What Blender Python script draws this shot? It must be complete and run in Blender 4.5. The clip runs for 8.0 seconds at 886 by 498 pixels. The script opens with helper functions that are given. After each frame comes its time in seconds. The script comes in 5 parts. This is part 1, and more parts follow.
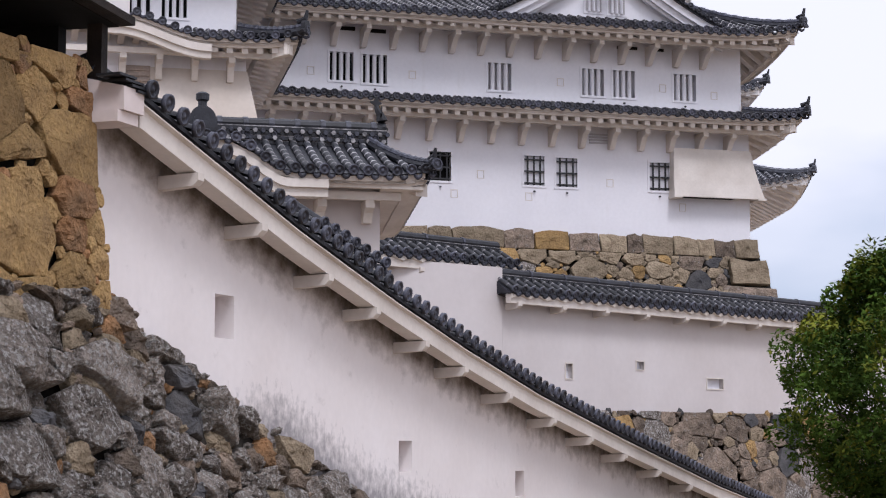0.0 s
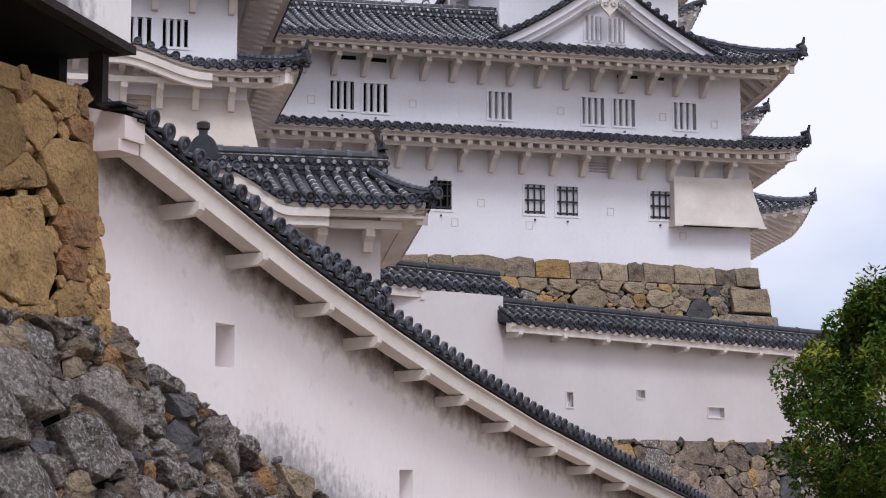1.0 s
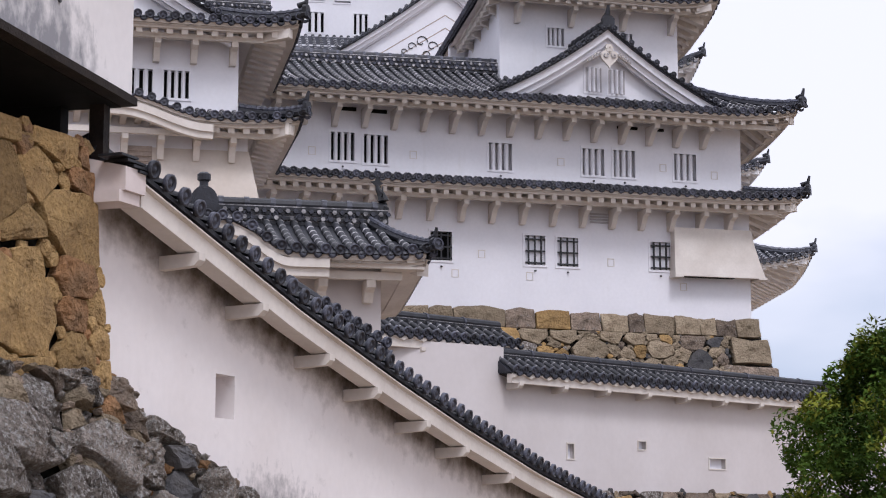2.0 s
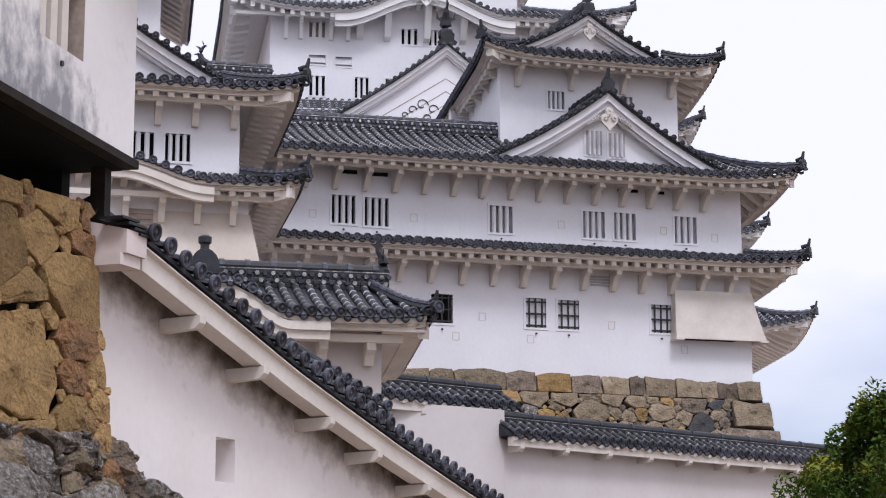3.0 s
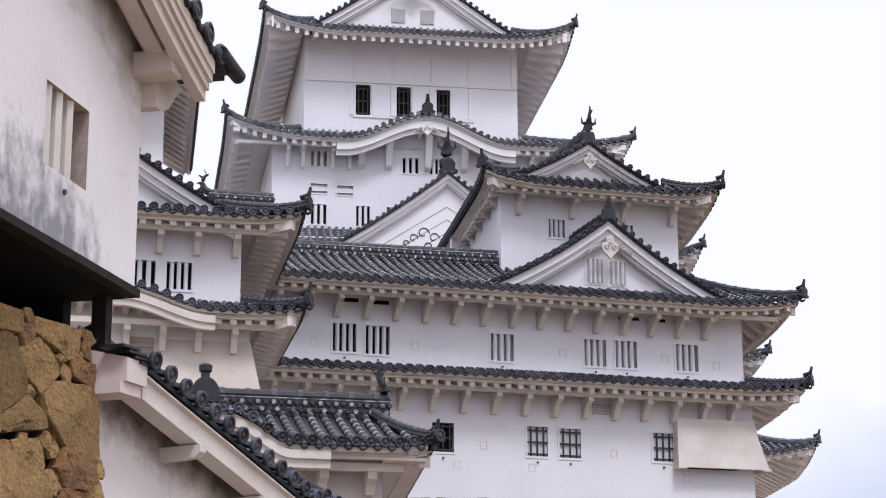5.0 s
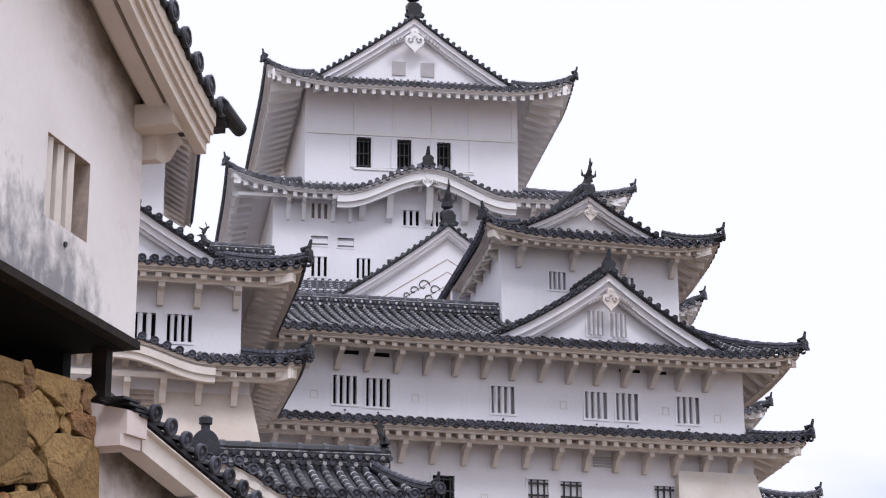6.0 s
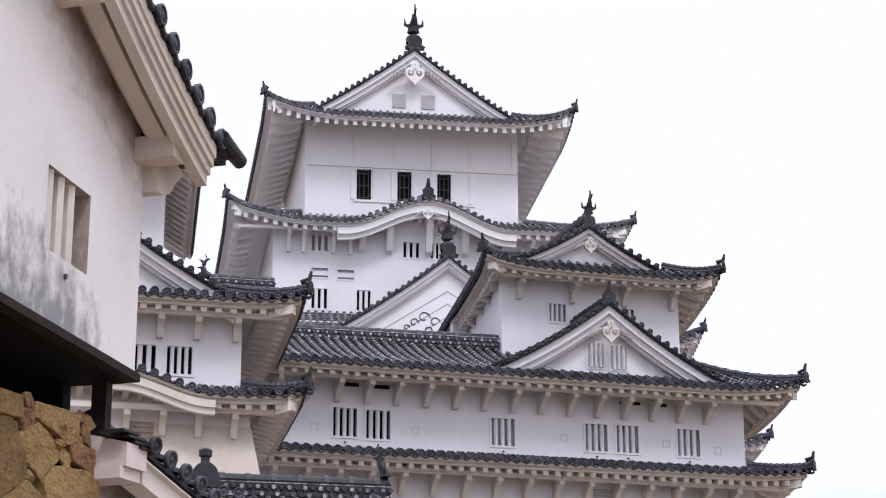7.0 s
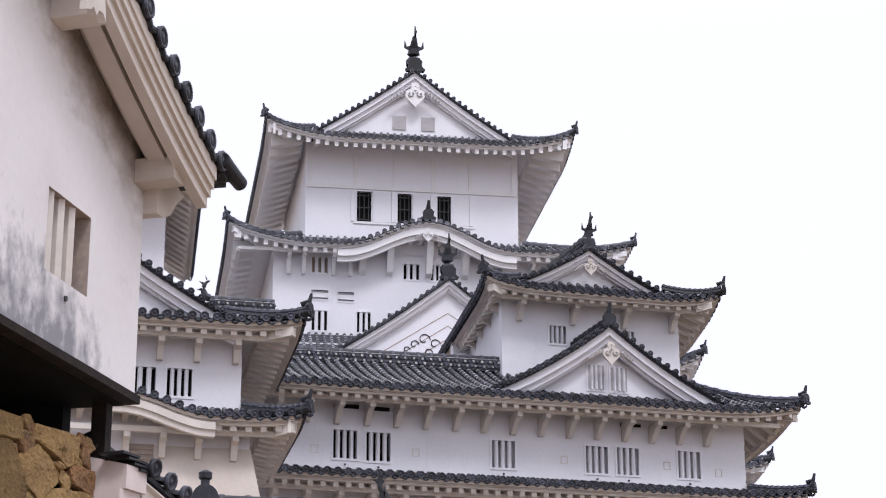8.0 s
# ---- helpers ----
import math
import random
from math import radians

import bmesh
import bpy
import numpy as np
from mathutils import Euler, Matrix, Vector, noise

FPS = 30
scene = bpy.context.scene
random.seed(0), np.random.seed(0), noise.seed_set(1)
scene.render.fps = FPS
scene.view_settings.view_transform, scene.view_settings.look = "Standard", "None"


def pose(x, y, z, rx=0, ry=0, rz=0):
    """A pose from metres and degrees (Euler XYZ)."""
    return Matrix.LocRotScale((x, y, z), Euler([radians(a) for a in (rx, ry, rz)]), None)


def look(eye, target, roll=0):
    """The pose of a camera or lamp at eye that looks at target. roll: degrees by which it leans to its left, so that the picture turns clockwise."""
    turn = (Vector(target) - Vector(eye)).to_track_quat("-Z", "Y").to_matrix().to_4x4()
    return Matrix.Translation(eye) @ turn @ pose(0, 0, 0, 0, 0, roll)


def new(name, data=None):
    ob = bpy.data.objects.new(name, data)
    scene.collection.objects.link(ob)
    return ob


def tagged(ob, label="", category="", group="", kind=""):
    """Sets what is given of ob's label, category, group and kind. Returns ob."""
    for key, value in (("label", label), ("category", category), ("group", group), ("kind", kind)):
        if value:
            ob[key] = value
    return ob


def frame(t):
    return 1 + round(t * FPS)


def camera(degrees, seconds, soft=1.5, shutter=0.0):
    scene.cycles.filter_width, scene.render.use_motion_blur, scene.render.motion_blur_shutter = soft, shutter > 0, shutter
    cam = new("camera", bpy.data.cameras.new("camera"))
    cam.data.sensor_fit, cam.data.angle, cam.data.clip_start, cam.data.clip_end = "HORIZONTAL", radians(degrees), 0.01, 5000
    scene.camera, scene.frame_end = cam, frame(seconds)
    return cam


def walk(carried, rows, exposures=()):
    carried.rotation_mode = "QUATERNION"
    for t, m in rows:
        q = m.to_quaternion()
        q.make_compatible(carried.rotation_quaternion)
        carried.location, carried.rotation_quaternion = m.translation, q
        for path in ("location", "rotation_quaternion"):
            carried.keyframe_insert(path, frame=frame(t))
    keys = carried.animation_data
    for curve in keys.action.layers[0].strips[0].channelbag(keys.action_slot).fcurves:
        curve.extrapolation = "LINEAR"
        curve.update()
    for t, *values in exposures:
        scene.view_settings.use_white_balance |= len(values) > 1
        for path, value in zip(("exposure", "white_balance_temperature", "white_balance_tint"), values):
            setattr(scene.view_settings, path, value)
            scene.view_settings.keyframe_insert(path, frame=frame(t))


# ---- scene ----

# ------------------------------------------------------------ camera
cam = camera(26.0, 8.0, soft=1.1)
EYE, TILT = 1.6, 6.0
TURNS = [  # seconds, pitch, yaw, roll of a tripod head that tilts up
    (0.0, 0.000, 0.000, 0.000), (0.5, 0.322, 0.011, -0.040), (1.0, 0.856, 0.018, -0.055),
    (1.5, 1.555, 0.022, -0.055), (3.0, 4.250, 0.048, -0.080), (3.5, 5.218, 0.056, -0.088),
    (4.0, 6.154, 0.060, -0.094), (4.5, 7.131, 0.066, -0.104), (6.0, 9.632, 0.086, -0.115),
    (6.5, 10.176, 0.088, -0.118), (7.0, 10.589, 0.089, -0.123), (7.5, 10.971, 0.091, -0.127),
    (8.0, 11.244, 0.093, -0.132)]
walk(cam, [(t, pose(0, 0, EYE, TILT) @ pose(0, 0, 0, 0, 0, y) @ pose(0, 0, 0, 90 + p) @ pose(0, 0, 0, 0, 0, r))
           for t, p, y, r in TURNS],
     exposures=[(0.0, -1.12, 5990, 15), (8.0, -1.03, 6030, 15)])

# ------------------------------------------------------------ world and light
SUN_AZ, SUN_EL = radians(160), radians(55)
world = bpy.data.worlds.new("sky")
scene.world = world
world.use_nodes = True
wn, wl = world.node_tree.nodes, world.node_tree.links
for n in list(wn):
    wn.remove(n)
w_out = wn.new("ShaderNodeOutputWorld")
w_bg = wn.new("ShaderNodeBackground")
w_sky = wn.new("ShaderNodeTexSky")
w_sky.sky_type, w_sky.sun_disc = "NISHITA", False
w_sky.sun_elevation, w_sky.sun_rotation = SUN_EL, SUN_AZ
w_co = wn.new("ShaderNodeTexCoord")
w_map = wn.new("ShaderNodeMapping")
w_map.inputs["Scale"].default_value = (1.0, 1.0, 2.6)
w_noise = wn.new("ShaderNodeTexNoise")
w_noise.inputs["Scale"].default_value, w_noise.inputs["Detail"].default_value = 3.2, 5.0
w_noise.inputs["Roughness"].default_value = 0.55
w_sep = wn.new("ShaderNodeSeparateXYZ")
w_high = wn.new("ShaderNodeMapRange")  # the cloud sheet closes above some 15 degrees
w_high.inputs["From Min"].default_value, w_high.inputs["From Max"].default_value = 0.05, 0.26
w_add = wn.new("ShaderNodeMath")
w_add.operation = "ADD"
w_cloud = wn.new("ShaderNodeMapRange")
w_cloud.inputs["From Min"].default_value, w_cloud.inputs["From Max"].default_value = 0.62, 1.0
w_mix = wn.new("ShaderNodeMix")
w_mix.data_type = "RGBA"
w_mix.inputs["B"].default_value = (20.6, 20.5, 21.4, 1)
w_blue = wn.new("ShaderNodeMix")  # thin haze over the blue gaps
w_blue.data_type = "RGBA"
w_blue.inputs["Factor"].default_value = 0.72
w_blue.inputs["B"].default_value = (16.0, 17.6, 20.6, 1)
wl.new(w_co.outputs["Generated"], w_map.inputs["Vector"])
wl.new(w_map.outputs["Vector"], w_noise.inputs["Vector"])
wl.new(w_co.outputs["Generated"], w_sep.inputs["Vector"])
wl.new(w_sep.outputs["Z"], w_high.inputs["Value"])
wl.new(w_noise.outputs["Fac"], w_add.inputs[0])
wl.new(w_high.outputs["Result"], w_add.inputs[1])
wl.new(w_add.outputs[0], w_cloud.inputs["Value"])
wl.new(w_cloud.outputs["Result"], w_mix.inputs["Factor"])
wl.new(w_sky.outputs["Color"], w_blue.inputs["A"])
wl.new(w_blue.outputs["Result"], w_mix.inputs["A"])
w_zen = wn.new("ShaderNodeMapRange")  # an overcast sky is brighter overhead
w_zen.inputs["From Min"].default_value, w_zen.inputs["From Max"].default_value = 0.40, 1.0
w_zen.inputs["To Min"].default_value, w_zen.inputs["To Max"].default_value = 1.0, 1.9
w_scale = wn.new("ShaderNodeVectorMath")
w_scale.operation = "SCALE"
wl.new(w_sep.outputs["Z"], w_zen.inputs["Value"])
wl.new(w_mix.outputs["Result"], w_scale.inputs[0])
wl.new(w_zen.outputs["Result"], w_scale.inputs["Scale"])
wl.new(w_scale.outputs["Vector"], w_bg.inputs["Color"])
w_bg.inputs["Strength"].default_value = 0.1
wl.new(w_bg.outputs["Background"], w_out.inputs["Surface"])
sun = new("sun", bpy.data.lights.new("sun", "SUN"))
sun.data.energy, sun.data.angle, sun.data.color = 3.5, radians(15), (1.0, 0.97, 0.93)
sun.matrix_world = look((0, 0, 60), (math.sin(SUN_AZ) * -40, math.cos(SUN_AZ) * -40, 60 - 40 * math.tan(SUN_EL)))


# ------------------------------------------------------------ materials
def material(name, base, dark=None, scale=3.0, fine=40.0, rough=0.8, bump=0.2, metal=0.0, vary=0.0, spread=(0.35, 0.7), extra=None, grain_f=0.35, gloss=0.5, hew=0.0):
    """Two scales of noise between base and dark, fine relief, and a change of value from piece to piece."""
    m = bpy.data.materials.new(name)
    m.use_nodes = True
    nt = m.node_tree
    b = nt.nodes["Principled BSDF"]
    b.inputs["Roughness"].default_value, b.inputs["Metallic"].default_value = rough, metal
    co = nt.nodes.new("ShaderNodeTexCoord")
    big, small = nt.nodes.new("ShaderNodeTexNoise"), nt.nodes.new("ShaderNodeTexNoise")
    big.inputs["Scale"].default_value, big.inputs["Detail"].default_value = scale, 6.0
    small.inputs["Scale"].default_value, small.inputs["Detail"].default_value = fine, 5.0
    ramp = nt.nodes.new("ShaderNodeMapRange")
    ramp.inputs["From Min"].default_value, ramp.inputs["From Max"].default_value = spread
    mix, grain = nt.nodes.new("ShaderNodeMix"), nt.nodes.new("ShaderNodeMix")
    for x in (mix, grain):
        x.data_type = "RGBA"
    dark = dark or tuple(c * 0.7 for c in base)
    mix.inputs["A"].default_value, mix.inputs["B"].default_value = (*base, 1), (*dark, 1)
    grain.blend_type = "MULTIPLY"
    grain.inputs["Factor"].default_value = grain_f
    b.inputs["Specular IOR Level"].default_value = gloss
    for x in (big, small):
        nt.links.new(co.outputs["Object"], x.inputs["Vector"])
    nt.links.new(big.outputs["Fac"], ramp.inputs["Value"])
    nt.links.new(ramp.outputs["Result"], mix.inputs["Factor"])
    nt.links.new(mix.outputs["Result"], grain.inputs["A"])
    gr = nt.nodes.new("ShaderNodeMapRange")
    gr.inputs["From Min"].default_value, gr.inputs["From Max"].default_value = 0.3, 0.7
    gr.inputs["To Min"].default_value, gr.inputs["To Max"].default_value = 0.55, 1.25
    nt.links.new(small.outputs["Fac"], gr.inputs["Value"])
    nt.links.new(gr.outputs["Result"], grain.inputs["B"])
    last = grain.outputs["Result"]
    if vary:
        info = nt.nodes.new("ShaderNodeObjectInfo")
        hsv = nt.nodes.new("ShaderNodeHueSaturation")
        vr = nt.nodes.new("ShaderNodeMapRange")
        vr.inputs["To Min"].default_value, vr.inputs["To Max"].default_value = 1 - vary, 1 + vary
        nt.links.new(info.outputs["Random"], vr.inputs["Value"])
        nt.links.new(vr.outputs["Result"], hsv.inputs["Value"])
        nt.links.new(last, hsv.inputs["Color"])
        last = hsv.outputs["Color"]
    if extra:
        last = extra(nt, co, last)
    nt.links.new(last, b.inputs["Base Color"])
    if bump:
        bp = nt.nodes.new("ShaderNodeBump")
        bp.inputs["Strength"].default_value, bp.inputs["Distance"].default_value = bump, 0.03
        nt.links.new(small.outputs["Fac"], bp.inputs["Height"])
        if hew:   # hewn hollows and cracks under the grain
            mid, cr = nt.nodes.new("ShaderNodeTexNoise"), nt.nodes.new("ShaderNodeBump")
            mid.inputs["Scale"].default_value, mid.inputs["Detail"].default_value, mid.inputs["Roughness"].default_value = 6.0, 9.0, 0.68
            cr.inputs["Strength"].default_value, cr.inputs["Distance"].default_value = hew, 0.14
            nt.links.new(co.outputs["Object"], mid.inputs["Vector"])
            nt.links.new(mid.outputs["Fac"], cr.inputs["Height"])
            nt.links.new(cr.outputs["Normal"], bp.inputs["Normal"])
        nt.links.new(bp.outputs["Normal"], b.inputs["Normal"])
    return m


def streaks(colour, low, high, sx=3.0, sz=0.5, amount=0.7, z_full=None, z_none=None, axis="Y", then=None):
    """Dirt run down a wall, and shade painted near an eave: noise drawn out along z, between two heights where these
    are given.
    """
    def add(nt, co, last):
        mp = nt.nodes.new("ShaderNodeMapping")
        mp.inputs["Scale"].default_value = (sx, sx, sz)
        no = nt.nodes.new("ShaderNodeTexNoise")
        no.inputs["Scale"].default_value, no.inputs["Detail"].default_value, no.inputs["Roughness"].default_value = 2.2, 7.0, 0.62
        rg = nt.nodes.new("ShaderNodeMapRange")
        rg.inputs["From Min"].default_value, rg.inputs["From Max"].default_value = low, high
        rg.inputs["To Max"].default_value = amount
        mx = nt.nodes.new("ShaderNodeMix")
        mx.data_type = "RGBA"
        mx.inputs["B"].default_value = (*colour, 1)
        nt.links.new(co.outputs["Object"], mp.inputs["Vector"])
        nt.links.new(mp.outputs["Vector"], no.inputs["Vector"])
        value = no.outputs["Fac"]
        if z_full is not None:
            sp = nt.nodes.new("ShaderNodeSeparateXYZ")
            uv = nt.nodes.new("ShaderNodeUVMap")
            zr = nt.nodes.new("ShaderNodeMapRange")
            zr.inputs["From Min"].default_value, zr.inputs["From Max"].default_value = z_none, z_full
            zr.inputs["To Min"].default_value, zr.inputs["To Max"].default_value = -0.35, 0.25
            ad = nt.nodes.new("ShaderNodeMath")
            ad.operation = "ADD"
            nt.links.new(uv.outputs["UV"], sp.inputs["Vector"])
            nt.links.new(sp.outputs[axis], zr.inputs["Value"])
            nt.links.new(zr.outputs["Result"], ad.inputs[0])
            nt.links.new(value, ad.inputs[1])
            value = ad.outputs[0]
        nt.links.new(value, rg.inputs["Value"])
        nt.links.new(rg.outputs["Result"], mx.inputs["Factor"])
        nt.links.new(last, mx.inputs["A"])
        return then(nt, co, mx.outputs["Result"]) if then else mx.outputs["Result"]
    return add


PLASTER = material("white_plaster", (0.755, 0.745, 0.785), (0.695, 0.685, 0.725), 0.5, 9.0, 0.85, 0.02, grain_f=0.06, gloss=0.2, extra=streaks((0.55, 0.52, 0.50), 0.58, 0.85, 2.0, 0.3, 0.3))
TRIM = material("plastered_timber", (0.67, 0.62, 0.575), (0.56, 0.505, 0.46), 1.3, 14.0, 0.85, 0.04, grain_f=0.10, gloss=0.2)
# dark stains at the foot; grime and painted shade in brown under the coping
OLD = material("weathered_shaded_plaster", (0.78, 0.735, 0.73), (0.70, 0.645, 0.63), 0.45, 8.0, 0.88, 0.04, grain_f=0.06, gloss=0.2,
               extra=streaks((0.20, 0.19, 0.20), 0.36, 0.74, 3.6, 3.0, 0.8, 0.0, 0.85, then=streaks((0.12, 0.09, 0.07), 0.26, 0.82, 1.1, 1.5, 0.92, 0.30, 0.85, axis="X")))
# grey stains low down; brown under the verge mixes grime with painted shade
OLD_HOUSE = material("stained_shaded_plaster", (0.77, 0.74, 0.74), (0.70, 0.665, 0.66), 0.5, 9.0, 0.88, 0.04, grain_f=0.06, gloss=0.2,
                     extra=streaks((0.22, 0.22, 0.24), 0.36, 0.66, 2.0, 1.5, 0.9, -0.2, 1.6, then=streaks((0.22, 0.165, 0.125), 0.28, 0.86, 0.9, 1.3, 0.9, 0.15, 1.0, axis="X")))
WALL_PLAIN = material("lime_wall", (0.62, 0.578, 0.575), (0.53, 0.485, 0.475), 0.35, 7.0, 0.88, 0.03, grain_f=0.06, gloss=0.2)
TILE = material("dark_roof_tile", (0.021, 0.022, 0.029), (0.008, 0.008, 0.011), 5.0, 30.0, 0.55, 0.2, vary=0.5, gloss=0.4)
CAP = material("tile_end", (0.072, 0.075, 0.10), (0.018, 0.018, 0.025), 9.0, 45.0, 0.55, 0.2, vary=0.55, gloss=0.35)
JOINT = material("lime_joint", (0.46, 0.44, 0.45), (0.05, 0.05, 0.055), 7.0, 30.0, 0.8, 0.2, vary=0.45, gloss=0.2)
TILE_K = material("relaid_roof_tile", (0.058, 0.061, 0.075), (0.022, 0.023, 0.03), 5.0, 30.0, 0.6, 0.15, vary=0.4, gloss=0.3)
CAP_K = material("relaid_tile_end", (0.15, 0.155, 0.18), (0.06, 0.062, 0.075), 9.0, 45.0, 0.55, 0.2, vary=0.45, gloss=0.35)
JOINT_K = material("fresh_lime_joint", (0.66, 0.65, 0.66), (0.34, 0.34, 0.36), 6.0, 30.0, 0.8, 0.2, vary=0.25, gloss=0.2)
ROOF = [TILE, CAP, JOINT]
STONE_Y = material("tawny_stone", (0.47, 0.305, 0.13), (0.29, 0.185, 0.085), 2.6, 22.0, 0.92, 1.0, vary=0.30, gloss=0.2, hew=1.0, grain_f=0.55,
                   extra=streaks((0.20, 0.15, 0.09), 0.56, 0.78, 3.5, 3.0, 0.5))
STONE_R = material("russet_stone", (0.42, 0.22, 0.10), (0.24, 0.15, 0.085), 2.2, 22.0, 0.92, 1.0, vary=0.2, gloss=0.2, hew=1.0, grain_f=0.55)
STONE_G = material("grey_stone", (0.45, 0.39, 0.345), (0.20, 0.165, 0.14), 4.0, 24.0, 0.92, 1.0, vary=0.40, gloss=0.2, hew=1.0, grain_f=0.7,
                   extra=streaks((0.62, 0.60, 0.58), 0.51, 0.60, 9.0, 9.0, 0.8))
STONE_D = material("slate_stone", (0.105, 0.10, 0.10), (0.045, 0.045, 0.05), 3.0, 24.0, 0.88, 0.8, vary=0.3, gloss=0.25, grain_f=0.5)
EARTH = material("dark_earth", (0.035, 0.03, 0.025), (0.02, 0.018, 0.016), 2.0, 20.0, 0.95, 0.5, gloss=0.1)
GROUND = material("packed_gravel", (0.29, 0.22, 0.155), (0.21, 0.16, 0.11), 0.3, 30.0, 0.95, 0.3)
WOOD = material("dark_timber", (0.026, 0.018, 0.014), (0.010, 0.007, 0.006), 4.0, 40.0, 0.8, 0.4, gloss=0.2)
# near-black put where no light reaches: rooms, slots, the gatehouse underfloor
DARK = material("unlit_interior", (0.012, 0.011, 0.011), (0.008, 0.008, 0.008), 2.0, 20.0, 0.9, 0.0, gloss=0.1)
IRON = material("black_iron", (0.02, 0.02, 0.024), (0.012, 0.012, 0.014), 6.0, 40.0, 0.5, 0.1)
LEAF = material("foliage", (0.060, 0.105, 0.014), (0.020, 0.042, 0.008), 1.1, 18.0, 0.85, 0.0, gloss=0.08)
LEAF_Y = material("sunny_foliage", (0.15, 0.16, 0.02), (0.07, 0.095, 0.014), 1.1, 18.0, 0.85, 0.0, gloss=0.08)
BARK = material("bark", (0.09, 0.07, 0.055), (0.05, 0.04, 0.03), 4.0, 30.0, 0.9, 0.6)
SEPIA = material("clay_joint", (0.42, 0.34, 0.29), (0.30, 0.25, 0.22), 3.0, 20.0, 0.9, 0.1)
# white shutters behind bars, with the bars' shade put into a grey
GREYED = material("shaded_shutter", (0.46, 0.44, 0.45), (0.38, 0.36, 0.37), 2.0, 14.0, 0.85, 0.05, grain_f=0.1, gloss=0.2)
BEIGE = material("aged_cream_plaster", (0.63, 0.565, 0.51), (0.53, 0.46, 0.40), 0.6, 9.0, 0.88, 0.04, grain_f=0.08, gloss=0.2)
STONE_P = material("pale_tan_stone", (0.40, 0.32, 0.225), (0.22, 0.17, 0.115), 2.4, 22.0, 0.92, 1.0, vary=0.25, gloss=0.2, hew=1.0, grain_f=0.5)
STONE_B = material("umber_stone", (0.31, 0.24, 0.185), (0.12, 0.094, 0.075), 3.0, 22.0, 0.92, 1.0, vary=0.35, gloss=0.2, hew=1.0, grain_f=0.6,
                   extra=streaks((0.40, 0.38, 0.36), 0.57, 0.70, 5.0, 5.0, 0.6))
# main keep's plaster and trim: bounce light under its eaves is put into the colour
LIGHTENED = material("lightened_plaster", (0.81, 0.80, 0.84), (0.77, 0.76, 0.80), 0.5, 9.0, 0.85, 0.02, grain_f=0.05, gloss=0.2, extra=streaks((0.62, 0.59, 0.58), 0.58, 0.85, 2.0, 0.3, 0.3))
TRIM_K = material("lightened_plastered_timber", (0.81, 0.80, 0.81), (0.76, 0.745, 0.75), 1.3, 14.0, 0.85, 0.04, grain_f=0.08, gloss=0.2)
MOULD = [TRIM]
FACE = [PLASTER]
ROSE = material("rosy_plaster", (0.66, 0.58, 0.56), (0.58, 0.50, 0.48), 1.0, 10.0, 0.9, 0.05, grain_f=0.1, gloss=0.2)


# ------------------------------------------------------------ builders
def thing(name, x, y, turn, base, label, category, group="", kind=""):
    ob = new(name)
    ob.matrix_world = pose(x, y, base, 0, 0, turn)
    ob["base"] = base
    ob.empty_display_size = 0.3
    return tagged(ob, label, category, group, kind)


def facade(name, d0, m, base, label, category, group="", kind=""):
    """A thing whose x runs along its front, y into it; z is the height above the ground."""
    return thing(name, 0, d0, math.degrees(math.atan(m)), base, label, category, group, kind)


def mesh_of(name, bm, mats, smooth=False):
    me = bpy.data.meshes.new(name)
    bm.normal_update()
    bm.to_mesh(me)
    bm.free()
    for m in mats if isinstance(mats, (list, tuple)) else [mats]:
        me.materials.append(m)
    if smooth:
        me.polygons.foreach_set("use_smooth", [True] * len(me.polygons))
    return me


def hang(name, me, parent, m=None, label="", kind=""):
    ob = new(name, me)
    ob.parent = parent
    down = Matrix.Translation((0, 0, -parent["base"])) if parent.type == "EMPTY" else Matrix()
    ob.matrix_local = down @ (m or Matrix())
    return tagged(ob, label, "", "", kind)


def part(name, bm, mats, parent, label="", kind="", smooth=False):
    return hang(name, mesh_of(name, bm, mats, smooth), parent, None, label, kind)


def box(bm, x0, x1, y0, y1, z0, z1, mat=0):
    v = [bm.verts.new(p) for p in ((x0, y0, z0), (x1, y0, z0), (x1, y1, z0), (x0, y1, z0), (x0, y0, z1), (x1, y0, z1), (x1, y1, z1), (x0, y1, z1))]
    for f in ((3, 2, 1, 0), (4, 5, 6, 7), (0, 1, 5, 4), (1, 2, 6, 5), (2, 3, 7, 6), (3, 0, 4, 7)):
        bm.faces.new([v[i] for i in f]).material_index = mat
    return v


def prism(bm, poly, offset, mat=0):
    """A flat outline pushed along offset into a solid."""
    a = [bm.verts.new(p) for p in poly]
    b = [bm.verts.new(Vector(p) + Vector(offset)) for p in poly]
    n = len(a)
    fs = [bm.faces.new(a), bm.faces.new(b[::-1])]
    fs += [bm.faces.new((a[j], a[i], b[i], b[j])) for i, j in ((k, (k + 1) % n) for k in range(n))]
    for f in fs:
        f.material_index = mat


def loft(bm, rings, closed=True, caps=True, mat=0):
    vs = [[bm.verts.new(p) for p in r] for r in rings]
    n = len(vs[0])
    for a, b in zip(vs, vs[1:]):
        for i in range(n if closed else n - 1):
            j = (i + 1) % n
            bm.faces.new((a[i], a[j], b[j], b[i])).material_index = mat
    if caps and closed:
        bm.faces.new(vs[0][::-1]).material_index = mat
        bm.faces.new(vs[-1]).material_index = mat
    return vs


def tidy(bm):
    bmesh.ops.recalc_face_normals(bm, faces=bm.faces[:])
    return bm


